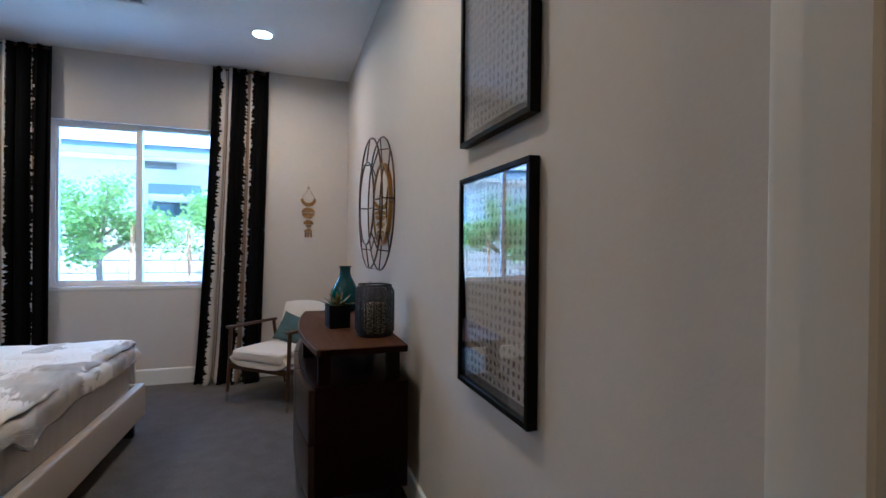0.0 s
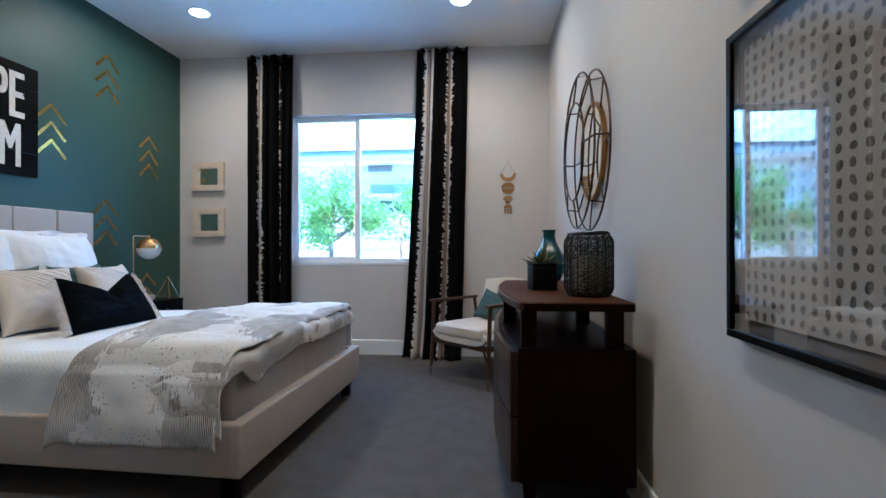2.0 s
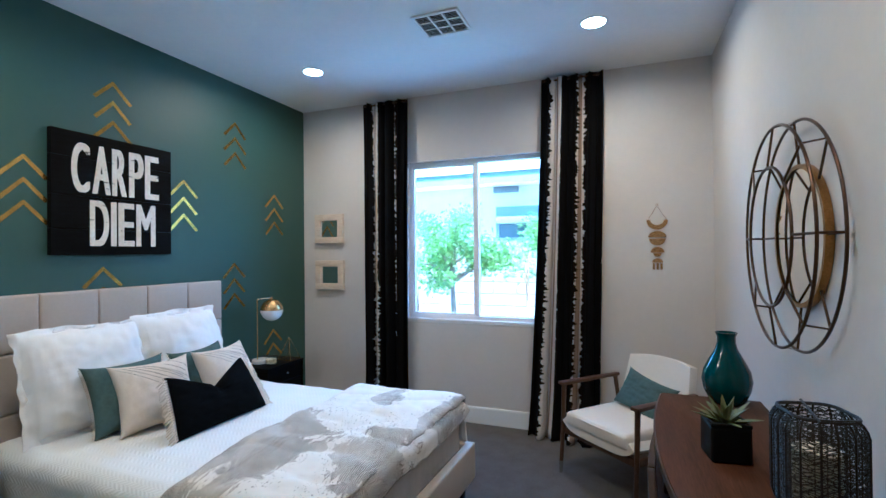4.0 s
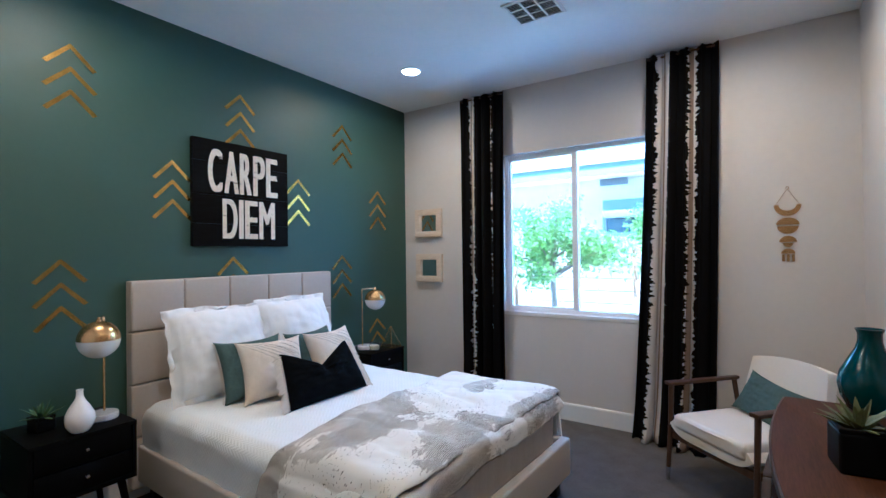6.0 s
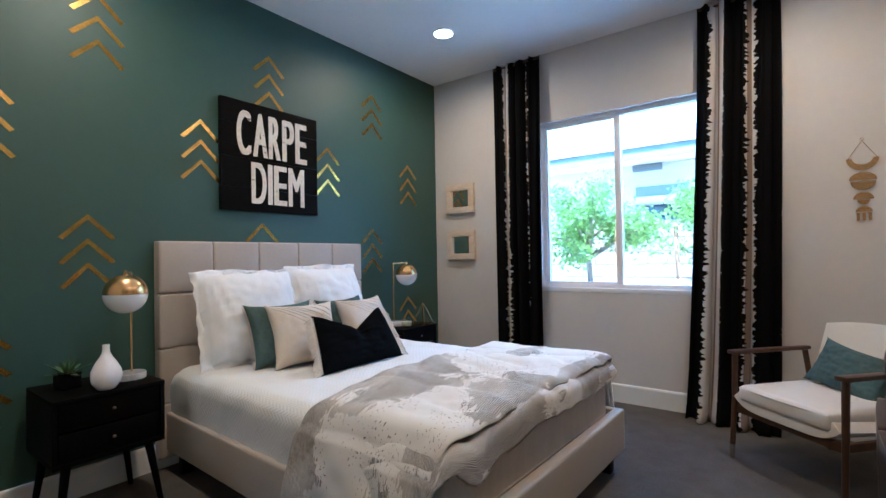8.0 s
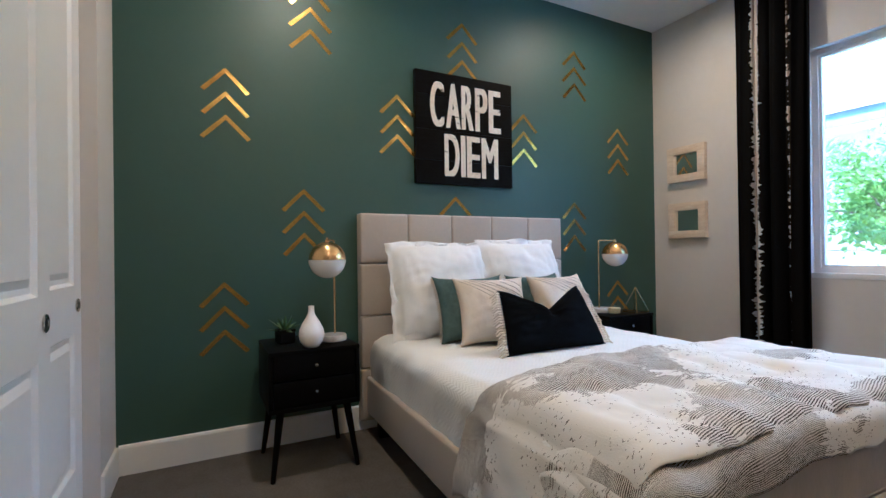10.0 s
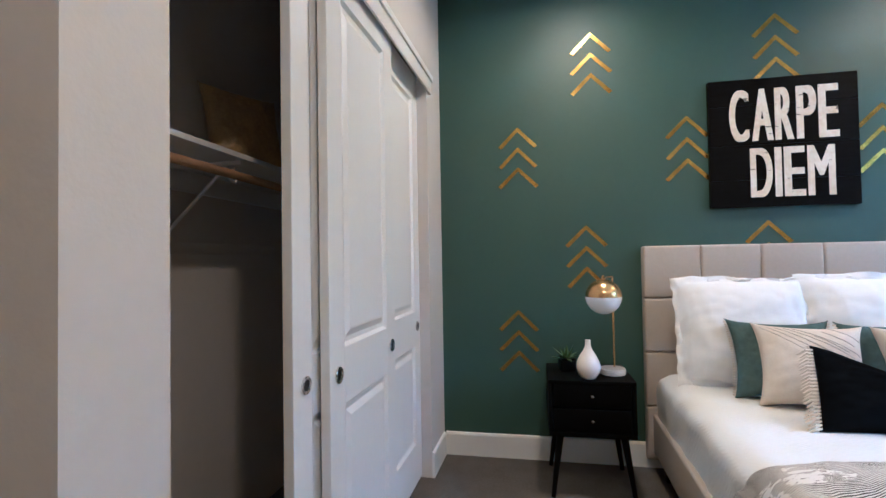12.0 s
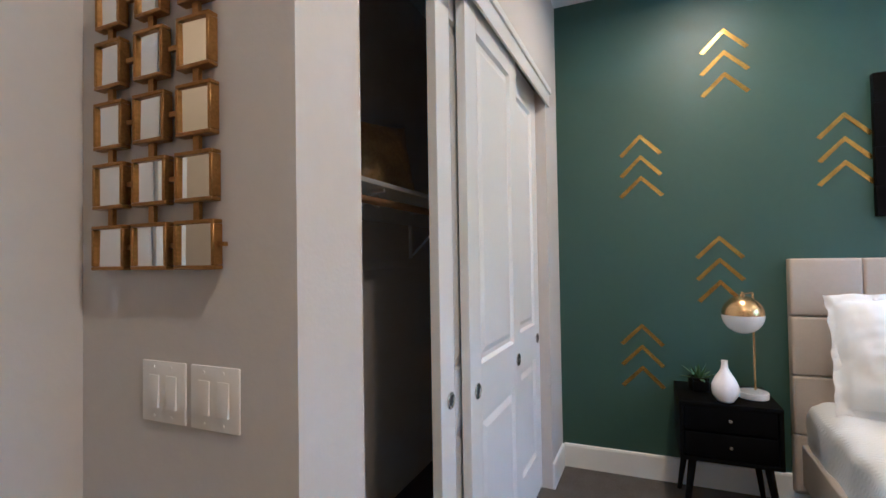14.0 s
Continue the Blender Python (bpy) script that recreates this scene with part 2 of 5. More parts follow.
def prism(bm, outline, z0, z1, bevel=0.0, m=None):
    """A plate of the given (x, y) outline between two heights."""
    a = [bm.verts.new((x, y, z0)) for x, y in outline]
    b = [bm.verts.new((x, y, z1)) for x, y in outline]
    n = len(a)
    faces = [bm.faces.new(list(reversed(a))), bm.faces.new(b)]
    for k in range(n):
        j = (k + 1) % n
        faces.append(bm.faces.new((a[k], a[j], b[j], b[k])))
    verts = a + b
    bmesh.ops.recalc_face_normals(bm, faces=faces)
    if bevel:
        edges = list({e for v in verts for e in v.link_edges if e.calc_face_angle(0) > 0.6})
        bmesh.ops.bevel(bm, geom=edges, offset=bevel, segments=2, profile=0.6, affect="EDGES")
    if m is not None:
        bmesh.ops.transform(bm, matrix=m, verts=list(bm.verts))


def grid_sheet(f, nu, nv, closed_u=False):
    """A bmesh sheet of f(u, v), u and v from 0 to 1, with u, v stored as a UV map."""
    bm = bmesh.new()
    uv = bm.loops.layers.uv.new("cloth")
    vs = [[bm.verts.new(f(i / nu, j / nv)) for j in range(nv + 1)] for i in range(nu + 1)]
    for i in range(nu):
        for j in range(nv):
            face = bm.faces.new((vs[i][j], vs[i + 1][j], vs[i + 1][j + 1], vs[i][j + 1]))
            for loop, (a, b) in zip(face.loops, ((i, j), (i + 1, j), (i + 1, j + 1), (i, j + 1))):
                loop[uv].uv = (a / nu, b / nv)
    return bm


def mesh_of(name, bm, material, smooth=None):
    me = bpy.data.meshes.new(name)
    bmesh.ops.recalc_face_normals(bm, faces=list(bm.faces))
    bm.to_mesh(me)
    bm.free()
    me.materials.append(material)
    if smooth is not None:
        me.set_sharp_from_angle(angle=radians(smooth))
    for poly in me.polygons:
        poly.use_smooth = smooth is not None
    return me


def part(name, bm, material, parent, label="", smooth=40):
    ob = new(name, mesh_of(name, bm, material, smooth))
    ob.parent = parent
    if label:
        ob["label"] = label
    return ob


def thing(name, label, category, m=None, group="", kind=""):
    ob = new(name)
    ob.empty_display_size = 0.05
    if m is not None:
        ob.matrix_basis = m
    return tagged(ob, label, category, group, kind)


def solid(name, bm, material, label, category, kind="structure", smooth=None, m=None, group=""):
    ob = new(name, mesh_of(name, bm, material, smooth))
    if m is not None:
        ob.matrix_basis = m
    return tagged(ob, label, category, group, kind)


def boxes(*pairs):
    bm = bmesh.new()
    for lo, hi in pairs:
        box(bm, lo, hi)
    return bm


# ---- the setting ----
TX, WY, RX = -3.30, 5.02, 0.50          # teal wall, window wall, wall with the dresser
WX0, WX1, WZ0, WZ1 = -2.10, -0.70, 0.925, 2.42  # window opening
T = 0.16
NX, NY = -0.785, 0.957                   # corner of the short wall with the small mirrors
DY0, DY1, DX0, DX1, DZ = 0.235, 0.355, -0.51, 0.332, 2.44  # entrance doorway

solid("floor", boxes(((TX - T, -1.8, -0.12), (RX + T, WY + T, 0.0))), CARPET, "wall-to-wall grey-brown cut pile carpet", "carpet")
solid("ceiling", boxes(((TX - T, -1.8, CEIL), (RX + T, WY + T, CEIL + 0.12))), CEILING, "flat white painted ceiling with recessed lights", "ceiling")
solid("wall_west", boxes(((TX - T, 1.009, 0), (TX, WY + T, CEIL))), TEAL, "deep teal painted accent wall behind the bed", "wall")
solid("wall_north", boxes(((TX, WY, 0), (WX0, WY + T, CEIL)), ((WX1, WY, 0), (RX, WY + T, CEIL)),
                          ((WX0, WY, 0), (WX1, WY + T, WZ0)), ((WX0, WY, WZ1), (WX1, WY + T, CEIL))), WALL, "pale greige painted wall around the window", "wall")
solid("wall_east", boxes(((RX, -1.8, 0), (RX + T, WY + T, CEIL))), WALL, "pale greige painted wall beside the dresser", "wall")
solid("wall_entry", boxes(((NX - 0.115, DY0, 0), (DX0, DY1, CEIL)), ((DX1, DY0, 0), (RX, DY1, CEIL)), ((DX0, DY0, DZ), (DX1, DY1, CEIL))), WALL,
      "pale greige painted wall with the entrance doorway", "wall")
solid("wall_corner", boxes(((NX - 0.115, DY1, 0), (NX, NY - 0.002, CEIL))), WALL, "short pale greige wall with mirrors and switches", "wall")
solid("wall_hall", boxes(((-1.4, -1.92, 0), (RX, -1.8, CEIL)), ((-1.4, -1.8, 0), (-1.28, DY0, CEIL)), ((-1.28, DY0, 0), (NX - 0.115, DY1, CEIL))), WALL, "plain greige hallway walls", "wall")

# closet front, a touch off square
CM = Matrix.Translation((NX, NY, 0)) @ pose(0, 0, 0, 0, 0, -1.18)
CO0, CO1, CZ = -0.20, -2.16, 2.40
solid("wall_closet", boxes(((CO0, -0.115, 0), (0, 0, CEIL)), ((-2.517, -0.115, 0), (CO1, 0, CEIL)), ((CO1, -0.115, CZ), (CO0, 0, CEIL))), WALL,
      "pale painted closet front wall with a wide opening", "wall", m=CM)
solid("wall_closet_inside", boxes(((TX, 0.05, 0), (NX - 0.115, 0.17, CEIL)), ((TX - T, 0.05, 0), (TX, 1.009, CEIL))), WALL, "shaded greige walls inside the closet", "wall")


def baseboard(name, x0, x1, m):
    bm = bmesh.new()
    prism(bm, [(0, 0), (0.014, 0), (0.014, 0.134), (0.010, 0.145), (0, 0.150)], x0, x1, 0.0, m @ Matrix(((0, 0, 1, 0), (1, 0, 0, 0), (0, 1, 0, 0), (0, 0, 0, 1))))
    return solid(name, bm, TRIM, "white painted baseboard along the wall", "baseboard")


baseboard("baseboard_west", 0, WY - 1.02, pose(TX, 1.02, 0, 0, 0, 90) @ Matrix.Scale(-1, 4, (0, 1, 0)))
baseboard("baseboard_north", TX + 0.015, RX - 0.015, pose(0, WY, 0) @ Matrix.Scale(-1, 4, (0, 1, 0)))
baseboard("baseboard_east", DY1 + 0.02, WY - 0.0, pose(RX, 0, 0, 0, 0, 90))
baseboard("baseboard_corner", DY1, NY + 0.014, pose(NX, 0, 0, 0, 0, 90) @ Matrix.Scale(-1, 4, (0, 1, 0)))
baseboard("baseboard_closet_end", -2.5, CO1, CM)
baseboard("baseboard_closet_start", CO0, 0.014, CM)

# doorway casing and jamb
jamb = thing("door_frame", "white painted door jamb and casing of the doorway", "door frame", kind="structure")
part("jamb_lining", boxes(((DX0, DY0, 0), (DX0 + 0.018, DY1, DZ)), ((DX1 - 0.018, DY0, 0), (DX1, DY1, DZ)), ((DX0, DY0, DZ - 0.018), (DX1, DY1, DZ))), TRIM, jamb, smooth=None)
part("door_stop", boxes(((DX0 + 0.018, DY1 - 0.085, 0), (DX0 + 0.03, DY1 - 0.046, DZ - 0.018)), ((DX1 - 0.03, DY1 - 0.085, 0), (DX1 - 0.018, DY1 - 0.046, DZ - 0.018))), TRIM, jamb, smooth=None)
for ys in (DY1, DY0 - 0.016):
    bm = bmesh.new()
    box(bm, (DX0 - 0.065, ys, 0), (DX0 + 0.008, ys + 0.016, DZ + 0.07), 0.004)
    box(bm, (DX1 - 0.008, ys, 0), (DX1 + 0.065, ys + 0.016, DZ + 0.07), 0.004)
    box(bm, (DX0 + 0.008, ys, DZ - 0.008), (DX1 - 0.008, ys + 0.016, DZ + 0.07), 0.004)
    part("casing", bm, TRIM, jamb)


# ---- window ----
def build_window():
    w = thing("window_1", "white vinyl sliding window with two panes", "window", kind="structure")
    y0, y1, f = WY + 0.055, WY + 0.125, 0.036
    part("window_frame", boxes(((WX0, y0, WZ0), (WX0 + f, y1, WZ1)), ((WX1 - f, y0, WZ0), (WX1, y1, WZ1)),
                               ((WX0 + f, y0, WZ0), (WX1 - f, y1, WZ0 + f)), ((WX0 + f, y0, WZ1 - f), (WX1 - f, y1, WZ1))), VINYL, w, smooth=None)
    part("mullion", boxed((-1.430, y0 + 0.005, WZ0 + f), (-1.396, y1 - 0.005, WZ1 - f), 0.004), VINYL, w)
    s = 0.018
    a0, a1, c0, c1 = WX0 + f, -1.430, WZ0 + f, WZ1 - f
    part("sash", boxes(((a0, y0 + 0.012, c0), (a0 + s, y1 - 0.02, c1)), ((a1 - s, y0 + 0.012, c0), (a1, y1 - 0.02, c1)),
                       ((a0 + s, y0 + 0.012, c0), (a1 - s, y1 - 0.02, c0 + s)), ((a0 + s, y0 + 0.012, c1 - s), (a1 - s, y1 - 0.02, c1))), VINYL, w, smooth=None)
    for x0, x1 in ((a0 + 0.005, a1 - 0.005), (-1.394, WX1 - f)):
        pane = part("pane", boxed((x0, y0 + 0.04, c0), (x1, y0 + 0.044, c1)), PANE, w, smooth=None)
        pane.visible_shadow = False
    part("window_sill", boxed((WX0, WY - 0.004, WZ0 - 0.03), (WX1, WY + 0.055, WZ0 + 0.004), 0.003), TRIM, w)


build_window()


# ---- outside ----
solid("ground", boxes(((-60, WY + T + 0.01, -0.3), (60, 300, -0.15))), GRAVEL, "sunlit tan gravel side yard", "ground")


haze = emitter("sunlit_haze", (1.0, 1.0, 1.0), 0.36)
solid("backdrop", boxes(((-160, 130, -1), (160, 130.5, 120))), haze, "bright white hazy sky behind the houses", "sky")


def build_block_wall():
    w = thing("block_wall", "sunlit tan concrete block garden wall", "garden wall")
    y, bw, bh = 8.6, 0.39, 0.19
    core = boxes(((-9, y + 0.01, -0.15), (7, y + 0.14, 1.56)))
    part("core", core, BLOCK, w, smooth=None)
    me = mesh_of("block", boxed((0, 0, 0), (bw, 0.02, bh), 0.008, 1), BLOCK, 40)
    for r in range(9):
        for c in range(-14, 6):
            ob = new("block", me)
            ob.parent = w
            ob.location = (c * 0.4 + (0.2 if r % 2 else 0) - 0.4, y, -0.15 + r * 0.2)
    part("cap", boxed((-9, y - 0.01, 1.65), (7, y + 0.16, 1.70), 0.006), BLOCK, w)


build_block_wall()


def build_house():
    hs = thing("neighbour_house", "tan stucco neighbouring house with low eaves", "house")
    y = 11.0
    part("wall", boxes(((-12, y, -0.2), (6, y + 6, 3.0))), STUCCO, hs, smooth=None)
    part("fascia", boxed((-12.5, y - 0.65, 3.0), (6.5, y - 0.6, 3.22)), FASCIA, hs, smooth=None)
    part("soffit", boxed((-12.5, y - 0.6, 3.0), (6.5, y, 3.05)), STUCCO, hs, smooth=None)
    bm = bmesh.new()
    prism(bm, [(y - 0.7, 3.22), (y + 3, 4.4), (y + 7, 3.22)], -12.5, 6.5, 0, Matrix(((0, 0, 1, 0), (1, 0, 0, 0), (0, 1, 0, 0), (0, 0, 0, 1))))
    part("roof", bm, ROOFTILE, hs, smooth=None)
    wd = part("window", boxes(((-2.75, y - 0.05, 2.32), (-1.80, y + 0.02, 2.55)), ((-2.75, y - 0.05, 1.80), (-2.68, y + 0.02, 2.32)),
                              ((-1.87, y - 0.05, 1.80), (-1.80, y + 0.02, 2.32)), ((-2.68, y - 0.05, 1.80), (-1.87, y + 0.02, 1.87))), FASCIA, hs, smooth=None)
    part("pane", boxed((-2.68, y - 0.02, 1.87), (-1.87, y - 0.012, 2.32)), DARKPANE, wd, smooth=None)
    part("awning", boxed((-2.66, y - 0.42, 2.17), (-1.78, y - 0.02, 2.30), 0.01), FASCIA, hs, "flat grey awning over the window")
    vent = bmesh.new()
    for k in range(4):
        box(vent, (-2.80, y - 0.05 - 0.02 * (k % 2), 2.86 + 0.034 * k), (-2.25, y + 0.01, 2.89 + 0.034 * k))
    part("gable_vent", vent, FASCIA, hs, "grey louvred wall vent", smooth=None)


build_house()


def build_tree(x, y, height, spread, seed, label):
    rnd = random.Random(seed)
    tr = thing("tree", label, "tree", pose(x, y, -0.15))
    trunk = bmesh.new()
    top = height * 0.52
    tube(trunk, [(0, 0, -0.05), (0.02, 0.01, top * 0.4), (-0.02, 0.02, top * 0.75), (0.0, 0.0, top)], 0.045, 8, r_end=0.028)
    tips = []
    for k in range(16):
        a, e = k * 2.4, rnd.uniform(0.1, 1.25)
        ln = rnd.uniform(0.55, 1.15) * spread
        b0 = Vector((0, 0, top * rnd.uniform(0.7, 1.0)))
        end = b0 + Vector((math.cos(a) * math.cos(e), math.sin(a) * math.cos(e), math.sin(e) * 1.15)) * ln
        mid = (b0 + end) / 2 + Vector((0, 0, 0.06))
        tube(trunk, [b0, mid, end], 0.018, 5, r_end=0.006)
        tips += [mid, end, (mid + end) / 2]
    part("trunk", trunk, BARK, tr)
    crown = bmesh.new()
    for tip in tips:
        for _ in range(130):
            d = Vector((rnd.gauss(0, 1), rnd.gauss(0, 1), rnd.gauss(0, 0.9)))
            c = tip + d * spread * 0.105
            if c.z < height * 0.34:
                continue
            s = rnd.uniform(0.018, 0.040)
            u = Vector((rnd.gauss(0, 1), rnd.gauss(0, 1), rnd.gauss(0, 0.6))).normalized()
            v = u.cross(Vector((rnd.gauss(0, 1), rnd.gauss(0, 1), rnd.gauss(0, 1)))).normalized() * 0.5
            crown.faces.new([crown.verts.new(c + q) for q in (u * s, v * s, -u * s, -v * s)])
    part("crown", crown, FOLIAGE, tr, smooth=None)
    for sx in (-0.36, 0.36):
        part("stake", tubed([(sx, -0.3, 0), (sx * 1.15, -0.28, height * 0.55)], 0.025, 8), STAKE, tr, "wooden support stake")


build_tree(-2.24, 6.72, 3.1, 0.80, 3, "young staked tree with bright green leaves")
build_tree(-0.95, 7.45, 3.2, 0.90, 8, "young bushy green tree beside the block wall")
build_tree(-4.3, 7.7, 2.5, 0.9, 5, "young leafy tree near the block wall")


# ---- patterned materials ----
def duvet_material(name, patches, bold):
    """White cotton with torn patches of fine dark brushed lines and flecks. Patches: (along, across, half length, half width) in metres of cloth."""
    m = mat(name, (0.76, 0.72, 0.69), 0.85, var=0.02, scale=6, bump=0.2, bscale=200, spec=0.2)
    n, l, p = tree_of(m)
    uv = n.new("ShaderNodeUVMap")
    uv.uv_map = "cloth"
    mp = n.new("ShaderNodeMapping")
    mp.inputs["Scale"].default_value = (0.86, 2.16, 1.0)
    l.new(uv.outputs["UV"], mp.inputs["Vector"])
    co = mp.outputs["Vector"]
    sep = n.new("ShaderNodeSeparateXYZ")
    l.new(co, sep.inputs[0])
    field = None
    for cx, cy, rx, ry in patches:
        dx = math_node(n, l, "POWER", math_node(n, l, "ABSOLUTE", math_node(n, l, "MULTIPLY", math_node(n, l, "SUBTRACT", sep.outputs["X"], cx), 1 / rx)), 2.0)
        dy = math_node(n, l, "POWER", math_node(n, l, "ABSOLUTE", math_node(n, l, "MULTIPLY", math_node(n, l, "SUBTRACT", sep.outputs["Y"], cy), 1 / ry)), 2.0)
        k = math_node(n, l, "SUBTRACT", 1.0, math_node(n, l, "SQRT", math_node(n, l, "ADD", dx, dy)))
        field = k if field is None else math_node(n, l, "MAXIMUM", field, k)
    field = math_node(n, l, "MAXIMUM", field, -0.9)
    tear = noise_node(n, l, co, 5.5, 6.0, (0.8, 1.0, 1.0))
    shred = noise_node(n, l, co, 30.0, 4.0, (2.4, 0.5, 1.0))
    field = math_node(n, l, "ADD", field, math_node(n, l, "MULTIPLY_ADD", tear, 2.6, -1.3))
    field = math_node(n, l, "ADD", field, math_node(n, l, "MULTIPLY_ADD", shred, 0.9, -0.45))
    patch = math_node(n, l, "GREATER_THAN", field, 0.12)
    warp = noise_node(n, l, co, 5.0, 2.0)
    wob = noise_node(n, l, co, 24.0, 2.0)
    ph = math_node(n, l, "MULTIPLY_ADD", sep.outputs["X"], 820.0, math_node(n, l, "MULTIPLY", sep.outputs["Y"], 130.0))
    ph = math_node(n, l, "ADD", ph, math_node(n, l, "MULTIPLY_ADD", warp, 46.0, math_node(n, l, "MULTIPLY", wob, 2.5)))
    torn = noise_node(n, l, co, 55.0, 3.0, (1.6, 0.5, 1.0))
    line = math_node(n, l, "GREATER_THAN", math_node(n, l, "ADD", math_node(n, l, "SINE", ph), math_node(n, l, "MULTIPLY", torn, 2.6)), 1.45 - bold)
    band = math_node(n, l, "COMPARE", field, -0.13, 0.25)
    fleck = math_node(n, l, "GREATER_THAN", noise_node(n, l, co, 85.0, 3.0, (1.2, 0.8, 1.0)), 0.635)
    ink = math_node(n, l, "MAXIMUM", math_node(n, l, "MULTIPLY", patch, line), math_node(n, l, "MULTIPLY", band, fleck))
    wash = math_node(n, l, "MULTIPLY", patch, math_node(n, l, "MULTIPLY_ADD", noise_node(n, l, co, 3.0, 3.0), 0.7, 0.0))
    cloth = ramp_mix(n, l, wash, (0.74, 0.725, 0.70), (0.46, 0.43, 0.40))
    tone = math_node(n, l, "MINIMUM", math_node(n, l, "MAXIMUM", math_node(n, l, "MULTIPLY_ADD", noise_node(n, l, co, 4.2, 2.0), 3.2, -0.75), 0.55), 0.95)
    l.new(ramp_mix(n, l, math_node(n, l, "MULTIPLY", ink, tone), cloth, (0.05, 0.038, 0.03)), p.inputs["Base Color"])
    return m


def quilt_material():
    """White matelasse cotton, a fine zigzag quilting in relief."""
    m = mat("quilted_cotton", (0.75, 0.76, 0.77), 0.85, var=0.02, scale=6, spec=0.2)
    n, l, p = tree_of(m)
    co = n.new("ShaderNodeTexCoord").outputs["Object"]
    sep = n.new("ShaderNodeSeparateXYZ")
    l.new(co, sep.inputs[0])
    across = math_node(n, l, "ADD", sep.outputs["Y"], sep.outputs["Z"])
    zig = math_node(n, l, "PINGPONG", across, 0.03)
    h = math_node(n, l, "SINE", math_node(n, l, "MULTIPLY", math_node(n, l, "ADD", sep.outputs["X"], zig), 230.0))
    b = n.new("ShaderNodeBump")
    b.inputs["Strength"].default_value, b.inputs["Distance"].default_value = 0.16, 0.003
    l.new(h, b.inputs["Height"])
    l.new(b.outputs["Normal"], p.inputs["Normal"])
    return m


def curtain_material(name, bands, tans):
    """Off-white linen with black ragged ikat stripes running down it, by the cloth's own UV."""
    m = mat(name, (0.66, 0.61, 0.56), 0.95, spec=0.05)
    n, l, p = tree_of(m)
    uv = n.new("ShaderNodeUVMap")
    uv.uv_map = "cloth"
    sep = n.new("ShaderNodeSeparateXYZ")
    l.new(uv.outputs["UV"], sep.inputs[0])
    u, v = sep.outputs["X"], sep.outputs["Y"]
    rag = noise_node(n, l, uv.outputs["UV"], 30.0, 4.0, (0.25, 4.0, 1.0))
    rag2 = noise_node(n, l, uv.outputs["UV"], 8.0, 3.0, (0.8, 3.0, 1.0))
    wob = math_node(n, l, "MULTIPLY_ADD", rag, 0.13, -0.065)
    wob = math_node(n, l, "ADD", wob, math_node(n, l, "MULTIPLY_ADD", rag2, 0.05, -0.025))
    ink = None
    for c, w in bands:
        d = math_node(n, l, "ABSOLUTE", math_node(n, l, "SUBTRACT", u, c))
        k = math_node(n, l, "LESS_THAN", math_node(n, l, "ADD", d, wob), w)
        ink = k if ink is None else math_node(n, l, "MAXIMUM", ink, k)
    thin = None
    for c, w in tans:
        k = math_node(n, l, "LESS_THAN", math_node(n, l, "ABSOLUTE", math_node(n, l, "SUBTRACT", u, c)), w)
        thin = k if thin is None else math_node(n, l, "MAXIMUM", thin, k)
    cloth = ramp_mix(n, l, thin, (0.50, 0.475, 0.45), (0.20, 0.15, 0.11))
    l.new(ramp_mix(n, l, ink, cloth, (0.0045, 0.0045, 0.005)), p.inputs["Base Color"])
    return m


def dots_material():
    """Hand-brushed grey dots in rows on off-white paper."""
    m = mat("dotted_paper", (0.50, 0.48, 0.45), 0.9, var=0.05, scale=12, spec=0.1)
    n, l, p = tree_of(m)
    co = n.new("ShaderNodeTexCoord").outputs["Object"]
    sep = n.new("ShaderNodeSeparateXYZ")
    l.new(co, sep.inputs[0])
    jit = noise_node(n, l, co, 22.0, 1.0)
    y = math_node(n, l, "ADD", sep.outputs["Y"], math_node(n, l, "MULTIPLY", jit, 0.016))
    z = math_node(n, l, "ADD", sep.outputs["Z"], math_node(n, l, "MULTIPLY", noise_node(n, l, co, 17.0, 1.0, (1, 1, 1.7)), 0.016))
    fy = math_node(n, l, "SUBTRACT", math_node(n, l, "FRACT", math_node(n, l, "MULTIPLY", y, 1 / 0.031)), 0.5)
    fz = math_node(n, l, "SUBTRACT", math_node(n, l, "FRACT", math_node(n, l, "MULTIPLY", z, 1 / 0.029)), 0.5)
    r = math_node(n, l, "SQRT", math_node(n, l, "ADD", math_node(n, l, "POWER", math_node(n, l, "MULTIPLY", fy, 1.25), 2.0), math_node(n, l, "POWER", math_node(n, l, "MULTIPLY", fz, 1.0), 2.0)))
    size = math_node(n, l, "MULTIPLY_ADD", noise_node(n, l, co, 60.0, 1.0), 0.36, 0.12)
    dot = math_node(n, l, "LESS_THAN", r, size)
    tone = math_node(n, l, "MULTIPLY", dot, math_node(n, l, "MULTIPLY_ADD", noise_node(n, l, co, 45.0, 2.0), 0.9, 0.3))
    l.new(ramp_mix(n, l, tone, (0.50, 0.48, 0.45), (0.05, 0.05, 0.05)), p.inputs["Base Color"])
    return m


def letter_material():
    m = mat("worn_white_paint", (0.80, 0.77, 0.70), 0.7, second=(0.64, 0.56, 0.45), scale=5, bump=0.2)
    n, l, p = tree_of(m)
    co = n.new("ShaderNodeTexCoord").outputs["Object"]
    base = p.inputs["Base Color"].links[0].from_socket
    scuff = math_node(n, l, "GREATER_THAN", noise_node(n, l, co, 16.0, 7.0, (1.0, 0.7, 2.6)), 0.675)
    l.new(ramp_mix(n, l, math_node(n, l, "MULTIPLY", scuff, 0.8), base, (0.03, 0.025, 0.02)), p.inputs["Base Color"])
    return m


